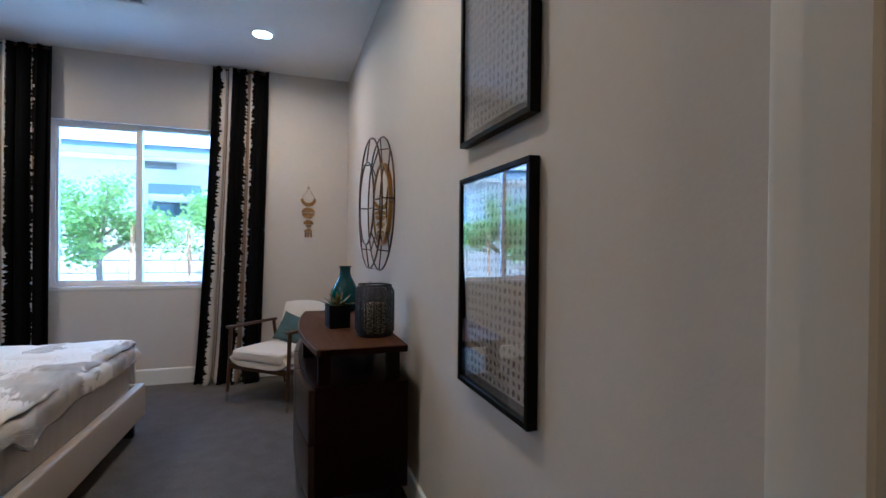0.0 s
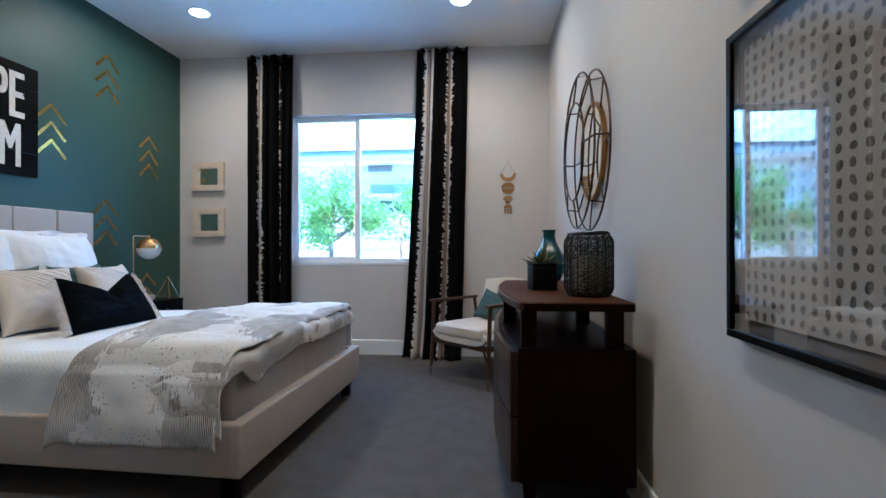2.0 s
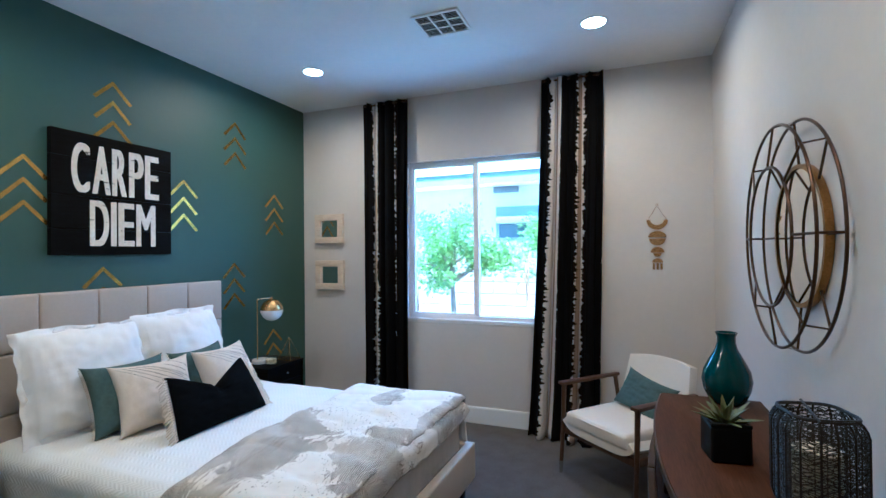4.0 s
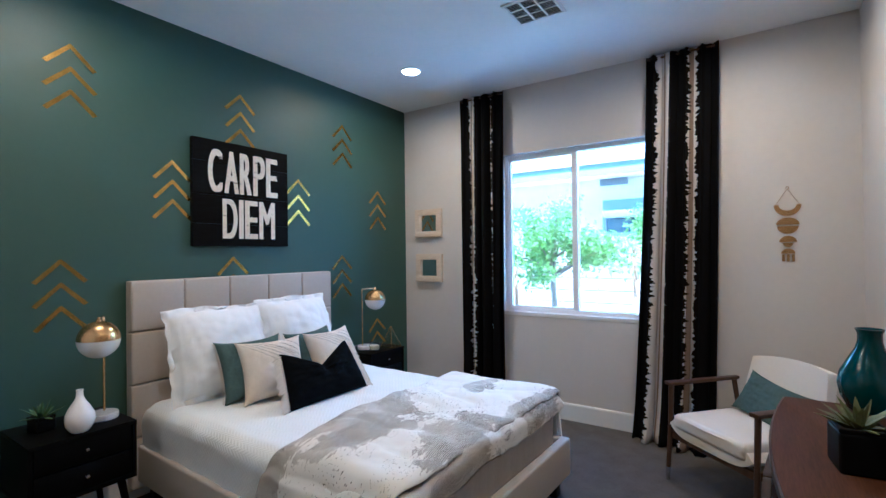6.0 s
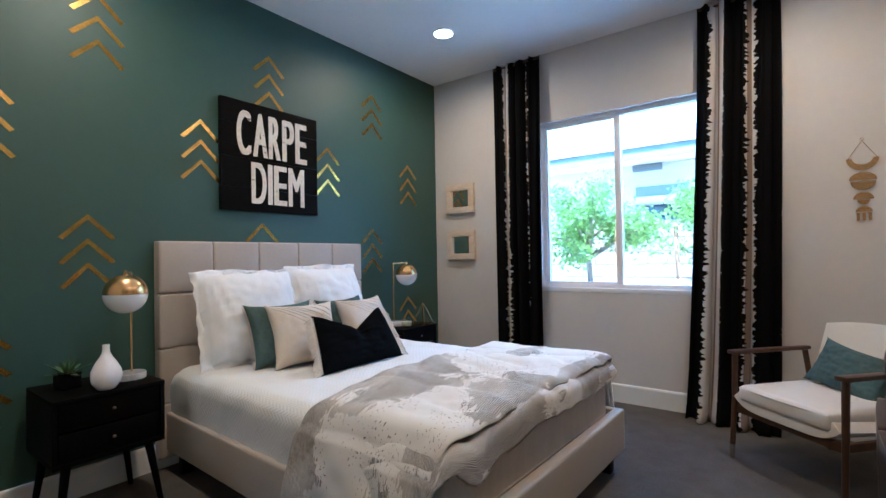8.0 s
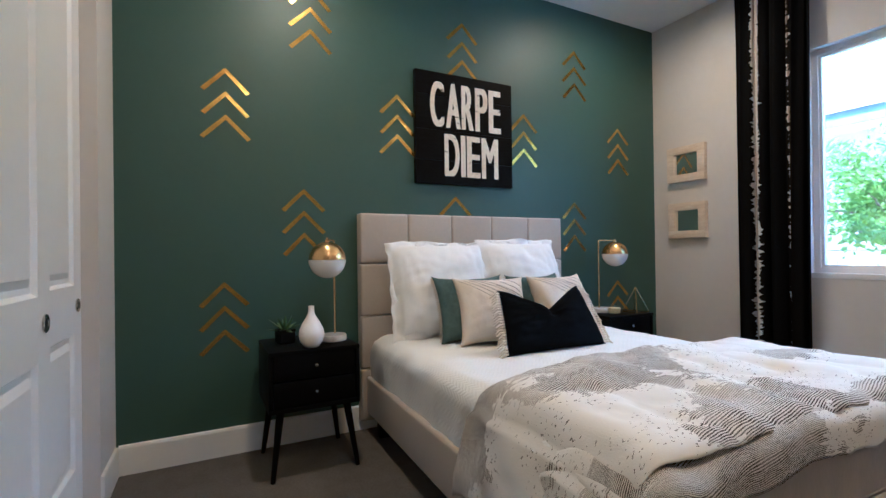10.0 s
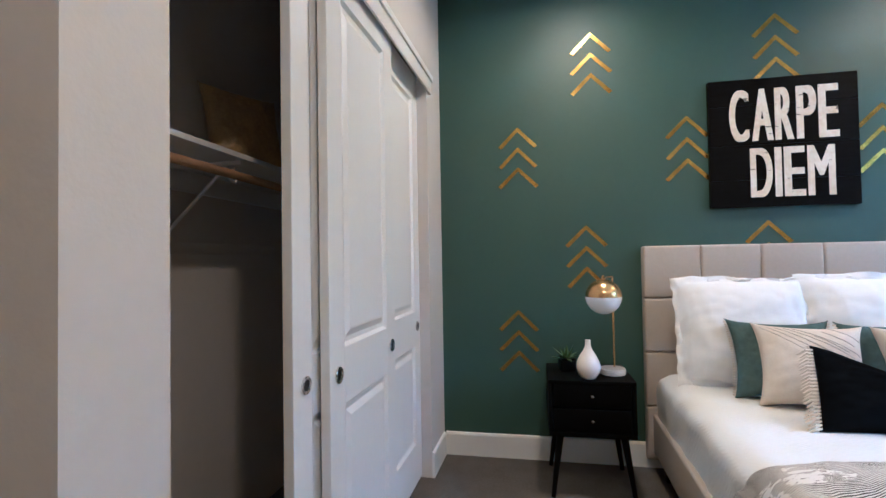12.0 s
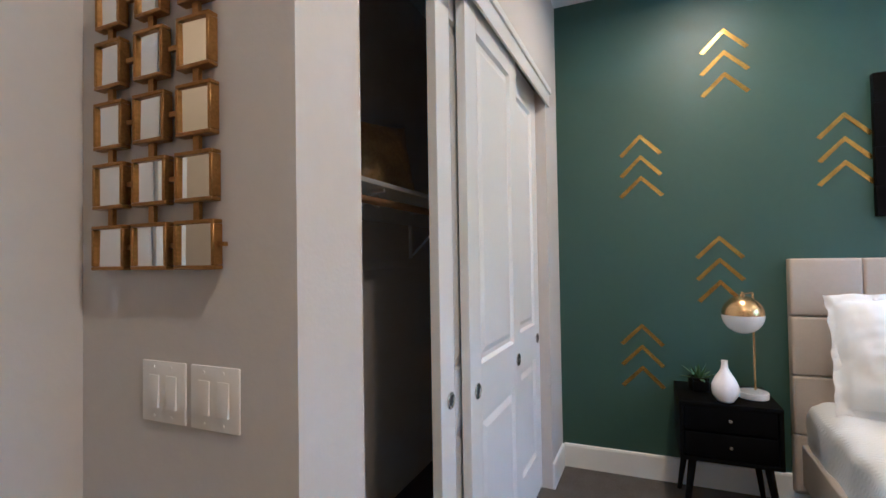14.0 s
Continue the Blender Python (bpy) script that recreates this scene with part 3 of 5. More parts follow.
DUVET = duvet_material("printed_cotton", ((0.03, 0.22, 0.19, 0.55), (0.17, 0.80, 0.33, 0.44), (0.74, 0.90, 0.18, 0.34), (0.85, 1.45, 0.09, 0.55), (0.68, 0.08, 0.20, 0.24), (0.42, 1.62, 0.10, 0.24)), 0.10)
DUVET_FOLD = duvet_material("printed_cotton_reverse", ((0.55, 0.55, 0.50, 0.55), (0.60, 1.60, 0.30, 0.30)), 0.25)
QUILT, DOTS, LETTER = quilt_material(), dots_material(), letter_material()
IKAT_WIDE = curtain_material("ikat_linen_black", ((0.10, 0.125), (0.55, 0.17), (0.90, 0.17)), ((0.30, 0.012), (0.735, 0.01)))
IKAT = curtain_material("ikat_linen", ((0.065, 0.115), (0.495, 0.13), (0.875, 0.145)), ((0.30, 0.006), (0.655, 0.026)))
SIGNBLACK = mat("black_stained_plank", (0.003, 0.003, 0.0034), 0.5, var=0.5, scale=7, stretch=(1, 0.8, 8), bump=0.2, spec=0.05)


# ---- closet doors, shelf, rail ----
def closet_door(x0, x1, face, pulls):
    th = 0.034
    d = thing("closet_door", "white two-panel sliding closet door with recessed pulls", "closet door", CM, "sliding closet doors")
    z0, z1 = 0.015, 2.375
    lo, hi = min(x0, x1), max(x0, x1)
    a, b = lo + 0.115, hi - 0.115
    rows = ((0.24, 0.79), (0.985, z1 - 0.16))
    bm = bmesh.new()
    box(bm, (lo, face - th, z0), (a, face, z1), 0.002, 1)
    box(bm, (b, face - th, z0), (hi, face, z1), 0.002, 1)
    for c0, c1 in ((z0, rows[0][0]), (rows[0][1], rows[1][0]), (rows[1][1], z1)):
        box(bm, (a, face - th, c0), (b, face, c1))
    part("stiles_and_rails", bm, TRIM, d, smooth=None)
    for c0, c1 in rows:
        bm = bmesh.new()
        steps = [(0, 0.0), (0.012, -0.013), (0.03, -0.013), (0.055, -0.003)]
        loops = [[bm.verts.new(q) for q in ((a + i, face + h, c0 + i), (b - i, face + h, c0 + i), (b - i, face + h, c1 - i), (a + i, face + h, c1 - i))] for i, h in steps]
        for u, v in zip(loops, loops[1:]):
            for k in range(4):
                bm.faces.new((u[k], u[(k + 1) % 4], v[(k + 1) % 4], v[k]))
        bm.faces.new(loops[-1])
        bmesh.ops.recalc_face_normals(bm, faces=list(bm.faces))
        box(bm, (a, face - th, c0), (b, face - 0.02, c1))
        part("panel", bm, TRIM, d, smooth=None)
    for px in pulls:
        prof = [(0.0, 0.0004), (0.010, 0.0008), (0.018, 0.0028), (0.022, 0.0055), (0.026, 0.006), (0.0285, 0.004), (0.029, 0.0)]
        spot = Matrix.Translation((px, face + 0.0012, 0.90)) @ pose(0, 0, 0, -90)
        pull = part("finger_pull", lathed(prof[2:], 24, spot), CHROME, d, "round chrome recessed finger pull")
        # Shallow dish; the dark of a deeper hollow is in its colour.
        part("dish", lathed(prof[:3], 24, spot), DARKNICKEL, pull, "cup of the pull, its shade put into dark nickel")
    return d


closet_door(-0.728, -1.408, -0.062, (-0.80,))
closet_door(-0.872, -1.545, -0.015, (-0.935, -1.49))
closet_door(-1.48, -2.158, -0.062, (-2.09,))
bm = bmesh.new()
box(bm, (-2.235, 0.0, 2.295), (0.0, 0.012, 2.385), 0.003)
box(bm, (-2.25, 0.0, 2.375), (0.0, 0.022, 2.41), 0.004)
solid("trim_closet_head", bm, TRIM, "white painted head trim over the closet opening", "trim", smooth=40, m=CM)
solid("trim_closet_track", boxes(((CO1, -0.10, 2.385), (CO0, -0.004, 2.398))), CHROME, "metal sliding door track under the closet head", "door track", m=CM)

shelf = thing("closet_shelf", "white closet shelf with a wooden hanging rod", "closet shelf")
part("shelf_board", boxed((TX + 0.002, 0.172, 1.672), (NX - 0.117, 0.55, 1.692), 0.003), TRIM, shelf)
part("cleat", boxed((TX + 0.02, 0.171, 1.585), (NX - 0.14, 0.189, 1.671), 0.002), TRIM, shelf)
part("cleat", boxed((TX + 0.02, 0.171, 1.324), (NX - 0.14, 0.189, 1.371), 0.002), WALL, shelf, "painted lower cleat on the closet wall")
part("hanging_rod", tubed([(TX + 0.005, 0.50, 1.618), (NX - 0.12, 0.50, 1.618)], 0.017, 12), PALEWOOD, shelf, "round pine hanging rod")
for bx in (-1.83, -2.75):
    b = bmesh.new()
    box(b, (bx - 0.006, 0.19, 1.655), (bx + 0.006, 0.53, 1.671))
    tube(b, [(bx, 0.195, 1.40), (bx, 0.47, 1.66)], 0.007, 6)
    box(b, (bx - 0.008, 0.172, 1.38), (bx + 0.008, 0.19, 1.671))
    tube(b, [(bx, 0.50 + 0.024 * math.cos(q), 1.618 + 0.024 * math.sin(q)) for q in [math.pi * (0.45 + 0.14 * k) for k in range(9)]], 0.006, 6)
    part("bracket", b, PLASTIC, shelf, "white metal shelf bracket with rod hook")


# ---- soft things ----
def cushion_point(a, b, side, w, h, t, dent=0.0, pinch=0.17, seed=0, flange=0.0, lump=0.5):
    """A point of a stuffed cover: a, b from -1 to 1 across and up, side 1 for the front, -1 for the back."""
    ea, eb = 1 - pinch * (1 - b * b) ** 0.8 * abs(a) ** 3 * 0.9, 1 - pinch * (1 - a * a) ** 0.8 * abs(b) ** 3 * 0.9
    y, z = a * ea * w / 2, b * eb * h / 2 + h / 2
    if dent and b > -0.3:
        z -= dent * max(0.0, 1 - abs(a) / 0.92) ** 1.15 * max(0, (b + 0.3) / 1.3) ** 1.5
    if dent:
        y *= 1 - 0.09 * b
    fa, fb = min(1, abs(a) / (1 - flange)), min(1, abs(b) / (1 - flange))
    puff = max(0.0, (1 - fa ** 2.6) * (1 - fb ** 2.6)) ** 0.5
    x = side * (t / 2 * puff + 0.002)
    q = Vector((a * 2.2 + seed * 3.1, b * 2.2 + seed * 1.7, side + seed))
    x += lump * (side * puff * t * 0.13 * noise.noise(q * 1.3) + puff * 0.014 * noise.noise(q * 3.1))
    ridge = 1 - abs(noise.noise(Vector((a * 1.4 + b, b * 3.4 - a * 0.7, seed + 5.0))))
    x += side * puff * 0.006 * lump * ridge ** 6
    crease = 1 - abs(noise.noise(Vector((a * 4.5, b * 1.1 + a, seed + 9.0))))
    x -= side * puff * (0.045 if flange else 0.012) * max(0.0, abs(a) - 0.3) * crease ** 6
    if dent:
        x -= side * puff * t * 0.25 * math.exp(-(a / 0.12) ** 2) * max(0, b + 0.5)
    if flange and puff < 0.02:
        x += 0.034 * noise.noise(q * 1.7)
        z += 0.020 * noise.noise(q * 1.5 + Vector((7, 0, 0)))
        y += 0.014 * noise.noise(q * 2.2 + Vector((0, 9, 0)))
    return Vector((x, y, z))


def cushion_mesh(w, h, t, n=40, **kw):
    """A stuffed cushion, standing in the local yz plane, bottom edge at z = 0, front towards +x."""
    bm = bmesh.new()

    def shape(a, b, side):
        return cushion_point(a, b, side, w, h, t, **kw)

    rows = {}
    for side in (1, -1):
        vs = []
        for i in range(n + 1):
            a = -1 + 2 * i / n
            col = []
            for j in range(n + 1):
                b = -1 + 2 * j / n
                edge = i in (0, n) or j in (0, n)
                if edge:
                    key = (i, j)
                    if key not in rows:
                        rows[key] = bm.verts.new(shape(a, b, 0))
                    col.append(rows[key])
                else:
                    col.append(bm.verts.new(shape(a, b, side)))
            vs.append(col)
        for i in range(n):
            for j in range(n):
                bm.faces.new((vs[i][j], vs[i + 1][j], vs[i + 1][j + 1], vs[i][j + 1]))
    bmesh.ops.recalc_face_normals(bm, faces=list(bm.faces))
    return bm


def cushion(name, label, w, h, t, m, material, **kw):
    ob = thing(name, label, "cushion" if name == "cushion" else "pillow", m)
    part("cover", cushion_mesh(w, h, t, **kw), material, ob, smooth=80)
    return ob


# ---- bed ----
BED = pose(-3.21, 3.077, 0, 0, 0, -2.1)   # x along the bed from the headboard, y across
BL, BW = 2.133, 0.79                     # length to the outside of the foot, half width outside
MTOP = 0.60


def build_bed():
    bed = thing("bed", "upholstered beige platform bed with panelled headboard", "bed", BED)
    inv = BED.inverted() @ Matrix.Translation((TX, 0, 0))
    hb = part("headboard", boxed((0.006, 2.257, 0.06), (0.05, 3.843, 1.343), 0.012, 2, inv), BEDFABRIC, bed, "beige headboard of stitched square panels")
    cols, z_edges = 5, (1.345, 1.032, 0.712, 0.392, 0.08)
    cw = (3.845 - 2.254) / cols
    for c in range(cols):
        for z1, z0 in zip(z_edges, z_edges[1:]):
            b = bmesh.new()
            box(b, (0.045, 2.254 + c * cw + 0.001, z0 + 0.001), (0.092, 2.254 + (c + 1) * cw - 0.001, z1 - 0.001), 0.016, 3, inv)
            part("panel", b, BEDFABRIC, hb, smooth=60)
    zb, zt, r = 0.125, 0.345, 0.05
    part("side_rail", boxed((0.0, -BW, zb), (BL - 0.002, -BW + r, zt), 0.014, 3), BEDFABRIC, bed)
    part("side_rail", boxed((0.0, BW - r, zb), (BL - 0.002, BW, zt), 0.014, 3), BEDFABRIC, bed)
    part("foot_rail", boxed((BL - 0.055, -BW - 0.001, zb), (BL + 0.003, BW + 0.001, zt + 0.002), 0.014, 3), BEDFABRIC, bed)
    part("slat_base", boxed((0.02, -BW + r, 0.24), (BL - 0.05, BW - r, 0.29)), BEDFABRIC, bed, smooth=None)
    for x, y in ((BL - 0.08, -BW + 0.07), (BL - 0.08, BW - 0.07), (0.12, -BW + 0.07), (0.12, BW - 0.07)):
        b = bmesh.new()
        box(b, (x - 0.03, y - 0.03, 0), (x + 0.03, y + 0.03, zb + 0.01), 0.006)
        part("leg", b, BLACKWOOD, bed, "dark wooden leg")
    mt = thing("mattress", "mattress in oatmeal linen cover on the bed", "mattress", BED)
    part("cover", boxed((0.02, -BW + 0.06, 0.29), (BL - 0.07, BW - 0.06, MTOP - 0.012), 0.05, 4), SKIRT, mt, smooth=60)
    hx0, hx1, hy = 0.035, BL - 0.083, BW - 0.073
    for zz in (0.335, MTOP - 0.045):
        part("piping", tubed([(hx0, -hy, zz), (hx1, -hy, zz), (hx1 + 0.009, -hy + 0.03, zz), (hx1 + 0.0095, hy - 0.03, zz), (hx1, hy, zz), (hx0, hy, zz)], 0.006, 6), SKIRT, mt)


build_bed()


def build_quilt():
    q = thing("quilt", "white quilted coverlet over the mattress", "bedspread", BED)
    hw, drop = BW - 0.045, 0.27

    def f(u, v):
        x = 0.03 + u * 1.75
        s = -hw - drop + v * 2 * (hw + drop)
        a = abs(s)
        rr = 0.07
        if a < hw - rr:
            y, z = a, MTOP
        elif a < hw - rr + rr * math.pi / 2:
            k = (a - hw + rr) / rr
            y, z = hw - rr + rr * math.sin(k), MTOP - rr + rr * math.cos(k)
        else:
            y, z = hw + 0.004, MTOP - rr - (a - hw + rr - rr * math.pi / 2)
        y = math.copysign(y, s)
        p = Vector((x * 3, y * 3, z * 3))
        z += 0.008 * noise.noise(p) + 0.005 * noise.noise(p * 3)
        fold = 1 - abs(noise.noise(Vector((x * 5.0 + a * 2.0, a * 1.5, 4.0))))
        y += math.copysign(0.012 * max(0, noise.noise(p * 1.7)) + ((0.01 + 0.014 * fold ** 4) if a > hw - 0.02 else 0), s)
        if x < 0.12:
            z -= 0.05 * ((0.12 - x) / 0.12) ** 2
        return (x, y, z)

    part("cloth", grid_sheet(f, 70, 90), QUILT, q, smooth=180)
    for v in (0.0, 1.0):
        part("binding", tubed([f(k / 60, v) for k in range(61)], 0.005, 6), QUILT, q, "narrow stitched edge binding")


build_quilt()


def build_duvet():
    d = thing("duvet", "rumpled white duvet with black brushed line print", "duvet", BED)
    hw = BW - 0.03
    near, far = 0.365, 0.27       # how far it hangs on either side

    def layer(x_head, x_foot, lift, foot_drop, ruffle, seed, near, inset=0.0):
        def f(u, v):
            s = -hw - near + v * (2 * hw + near + far)
            head = x_head(v)
            foot_len = x_foot - head + foot_drop
            t = u * foot_len
            x = head + min(t, x_foot - head)
            over = max(0.0, t - (x_foot - head))
            a, rr = abs(s), 0.09
            top = MTOP + lift
            if a < hw - rr:
                y, z = a, top
            elif a < hw - rr + rr * math.pi / 2:
                k = (a - hw + rr) / rr
                y, z = hw - rr + rr * math.sin(k), top - rr + rr * math.cos(k)
            else:
                e = a - hw + rr - rr * math.pi / 2
                y, z = hw + 0.02 + 0.12 * min(e, 0.3), top - rr - e * 0.97
            y = math.copysign(y, s)
            p = Vector((x * 2.0 + seed, (s) * 2.0, seed))
            puff = 0.022 * noise.noise(p * 1.1) + 0.014 * abs(noise.noise(p * 2.3)) + 0.008 * noise.noise(p * 5.0) + 0.004 * noise.noise(p * 11.0) - 0.020 * (1 - abs(noise.noise(Vector((x * 2.2 + s, s * 4.0 - x, seed))))) ** 7
            flat = max(0.0, 1 - a / hw) ** 0.4 if a < hw else 0
            edge_head = min(1.0, t / 0.10)
            z += puff * (1.0 if a < hw - rr else 0.3) + 0.035 * flat * edge_head - 0.03 * (1 - edge_head) ** 2
            if a > hw - rr:
                y += math.copysign(0.018 - inset + 0.028 * noise.noise(p * 1.7) + 0.02 * noise.noise(p * 3.6), s)
            fade = 1.0 if a < hw - rr else max(0.0, 1 - (a - hw + rr) / 0.16)
            over *= fade
            if over > 0:
                k = min(1.0, over / 0.10)
                x += 0.055 * math.sin(k * math.pi / 2) + ruffle * 1.2 * noise.noise(p * 2.6)
                z -= 0.055 * (1 - math.cos(k * math.pi / 2)) + max(0.0, over - 0.087) * (1.25 - 0.5 * (s + hw) / (2 * hw)) + ruffle * 1.5 * noise.noise(p * 2.2)
            return (x, y, z)
        return f

    def headline(v):
        s = -hw - near + v * (2 * hw + near + far)
        return 1.30 + 0.07 * math.exp(-((s + 0.62) / 0.2) ** 2) - 0.10 * max(0.0, s - 0.2) + 0.012 * math.sin(13 * v)

    top = part("top_layer", grid_sheet(layer(headline, BL - 0.085, 0.05, 0.075, 0.0, 2.0, near), 90, 130), DUVET, d, smooth=180)
    under = part("under_layer", grid_sheet(layer(lambda v: 1.75, BL - 0.068, 0.012, 0.15, 0.016, 7.0, near - 0.09, 0.035), 50, 150), DUVET_FOLD, d, smooth=180)
    for ob, th in ((top, 0.018), (under, 0.014)):
        md = ob.modifiers.new("thick", "SOLIDIFY")
        md.thickness, md.offset = th, -1


build_duvet()


def put(x, y, z, rz, lean):
    return Matrix.Translation((x, y, z)) @ Matrix.Rotation(radians(rz), 4, "Z") @ Matrix.Rotation(radians(-lean), 4, "Y")


cushion("pillow", "large white linen euro sham with a flanged edge", 0.67, 0.60, 0.25, put(-2.90, 2.685, 0.59, -4, 15), LINEN, seed=1, flange=0.10, pinch=0.03, lump=0.6)
cushion("pillow", "large white linen euro sham with a flanged edge", 0.67, 0.60, 0.25, put(-2.89, 3.30, 0.60, 3, 15), LINEN, seed=2, flange=0.10, pinch=0.03, lump=0.6)
for k, (y, rz) in enumerate(((2.75, -8), (3.22, 6))):
    c = cushion("cushion", "square teal velvet cushion with a stitched edge", 0.44, 0.40, 0.13, put(-2.665 + 0.05 * k, y, 0.595, rz, 24), VELVET, seed=3 + k)
    for sy in (-1, 1):
        b = bmesh.new()
        for j in range(30):
            z = 0.02 + j * 0.0124
            yy = sy * (0.22 - 0.022 * (1 - ((z - 0.2) / 0.2) ** 2) * 0.9)
            box(b, (-0.004, yy - 0.006, z), (0.004, yy + 0.006, z + 0.004))
        tagged(part("stitching", b, CREAM, c, "pale whipstitched edge", smooth=None), kind="stuff")
for k, (x, y, rz) in enumerate(((-2.54, 2.80, -14), (-2.50, 3.30, 4))):
    c = cushion("cushion", "square cream cotton cushion with raised diagonal cords", 0.43, 0.40, 0.17, put(x, y, 0.595, rz, 26), CREAM, seed=6 + k, lump=0.25)
    for j in range(9):
        pts = []
        for q in range(22):
            r = q / 21
            if j < 5:
                a, b = -0.88 + 0.15 * j + 1.15 * r, 0.86 - 1.0 * r * (0.9 - 0.06 * j)
            else:
                a, b = 0.90 - 0.14 * (j - 5) - 0.55 * r, 0.55 - 0.14 * (j - 5) + 0.36 * r
            if abs(a) < 0.93 and abs(b) < 0.93:
                pts.append(cushion_point(a, b, 1, 0.43, 0.40, 0.17, seed=6 + k, lump=0.25) + Vector((0.0012, 0, 0)))
        part("cord", tubed(pts, 0.0022, 5), SKIRT, c)
blk = cushion("cushion", "black cotton lumbar cushion with cream fringe ends", 0.58, 0.34, 0.15, put(-2.275, 2.985, 0.60, -1, 28), NAVY, seed=9, dent=0.13, pinch=0.05)
for side in (-1, 1):
    b = bmesh.new()
    rnd = random.Random(5 + side)
    for j in range(24):
        z = 0.012 + j * 0.0135
        edge = side * (0.29 * (1 - 0.09 * (z / 0.17 - 1)) - 0.014)
        ln = 0.05 + rnd.uniform(0, 0.014)
        tube(b, [(0, edge, z), (0.016, edge + side * ln * 0.6, z - 0.006), (0.010 * rnd.uniform(-1, 1), edge + side * ln, z - 0.02)], 0.0055, 5, r_end=0.0035)
        tube(b, [(0.006, edge + side * 0.016, z), (0.012, edge + side * 0.026, z + 0.0135)], 0.0035, 4)
    part("fringe", b, CREAM, blk, "knotted cream cotton fringe")


# ---- nightstands and what stands on them ----

def nightstand():
    t = thing("nightstand", "black two-drawer nightstand on splayed tapered legs", "nightstand", group="nightstands beside the bed")
    w, dp, z0, z1 = 0.45, 0.42, 0.325, 0.625
    for nm, lo, hi in (("top_board", (0, 0, z1 - 0.022), (dp, w, z1)), ("bottom_board", (0, 0, z0), (dp - 0.004, w, z0 + 0.022)), ("side_board", (0, 0, z0 + 0.022), (dp - 0.004, 0.02, z1 - 0.022)),
                       ("side_board", (0, w - 0.02, z0 + 0.022), (dp - 0.004, w, z1 - 0.022)), ("back_board", (0, 0.02, z0 + 0.022), (0.012, w - 0.02, z1 - 0.022))):
        part(nm, boxed(lo, hi, 0.003), BLACKWOOD, t)
    for zz in (z0 + 0.026, z0 + 0.157):
        dr = part("drawer", boxed((0.02, 0.024, zz), (dp - 0.008, w - 0.024, zz + 0.122), 0.003), BLACKWOOD, t)
        part("knob", lathed([(0.0, 0.024), (0.008, 0.022), (0.010, 0.016), (0.005, 0.008), (0.005, 0.0)], 16, Matrix.Translation((dp - 0.008, w / 2, zz + 0.064)) @ pose(0, 0, 0, 0, 90)), CHROME, dr, "small round nickel knob")
    for x, y in ((0.05, 0.06), (dp - 0.05, 0.06), (0.05, w - 0.06), (dp - 0.05, w - 0.06)):
        ex, ey = (0.045 if x > 0.2 else -0.03), (0.045 if y > 0.2 else -0.045)
        part("leg", tubed([(x + ex, y + ey, 0), (x, y, z0 + 0.002)], 0.012, 12, r_end=0.02), BLACKWOOD, t)
    return t


ns = nightstand()
ns.matrix_basis = pose(-3.25, 1.675, 0)
copy_thing(ns, pose(-3.255, 3.945, 0))
NTOP = 0.625


def globe_lamp(m):
    t = thing("table_lamp", "brass and opal globe lamp on a marble disc", "table lamp", m, "globe lamps on the nightstands")
    part("base", lathed([(0, 0), (0.066, 0), (0.07, 0.004), (0.07, 0.03), (0.066, 0.034), (0, 0.034)], 40), MARBLE, t, "round white marble base")
    part("stem", tubed([(-0.03, 0, 0.03), (-0.03, 0, 0.535), (-0.03, 0, 0.542), (-0.022, 0, 0.546), (0.0, 0, 0.546), (0.12, 0, 0.546)], 0.0055, 10), BRASS, t)
    r, cz = 0.095, 0.442
    top = [(r * math.cos(a), cz + r * math.sin(a)) for a in [math.pi / 2 * k / 14 for k in range(15)]]
    bot = [(r * math.cos(a), cz - 0.001 + r * math.sin(a)) for a in [-math.pi / 2 * k / 14 for k in range(15)]]
    mv = Matrix.Translation((0.115, 0, 0))
    part("shade", lathed([(r - 0.002, cz)] + top[:-1] + [(0.0, cz + r)], 40, mv), BRASS, t, "polished brass upper dome")
    part("globe", lathed([(0.0, cz - 0.001)] + bot[:-1] + [(0.0, cz - r - 0.001)], 40, mv), OPAL, t, "white opal glass lower half")
    part("finial", lathed([(0.012, cz + r - 0.002), (0.012, cz + r + 0.008), (0.006, cz + r + 0.012), (0.006, cz + r + 0.02), (0, cz + r + 0.022)], 16, mv), BRASS, t)
    return t


lamp1 = globe_lamp(pose(-3.008, 2.034, NTOP, 0, 0, -28))
copy_thing(lamp1, pose(-3.06, 4.11, NTOP, 0, 0, 78))


def teardrop_vase():
    v = thing("vase", "white swirl-glazed teardrop bud vase", "vase", pose(-2.885, 1.89, NTOP))
    prof = [(0, 0), (0.035, 0), (0.045, 0.006), (0.066, 0.035), (0.073, 0.065), (0.068, 0.095), (0.050, 0.130), (0.030, 0.158), (0.019, 0.180), (0.0165, 0.205), (0.018, 0.218), (0.013, 0.218), (0.012, 0.17), (0, 0.16)]
    bm = lathed([(r * 0.88, z * 0.96) for r, z in prof], 48)
    for vert in bm.verts:
        a = math.atan2(vert.co.y, vert.co.x)
        k = 1 + 0.045 * abs(math.sin(4 * a + vert.co.z * 38)) * math.sin(a * 3 + vert.co.z * 60) * max(0, 1 - abs(vert.co.z - 0.07) / 0.09)
        vert.co.x *= k
        vert.co.y *= k
    part("body", bm, CERAMIC, v, smooth=70)


teardrop_vase()


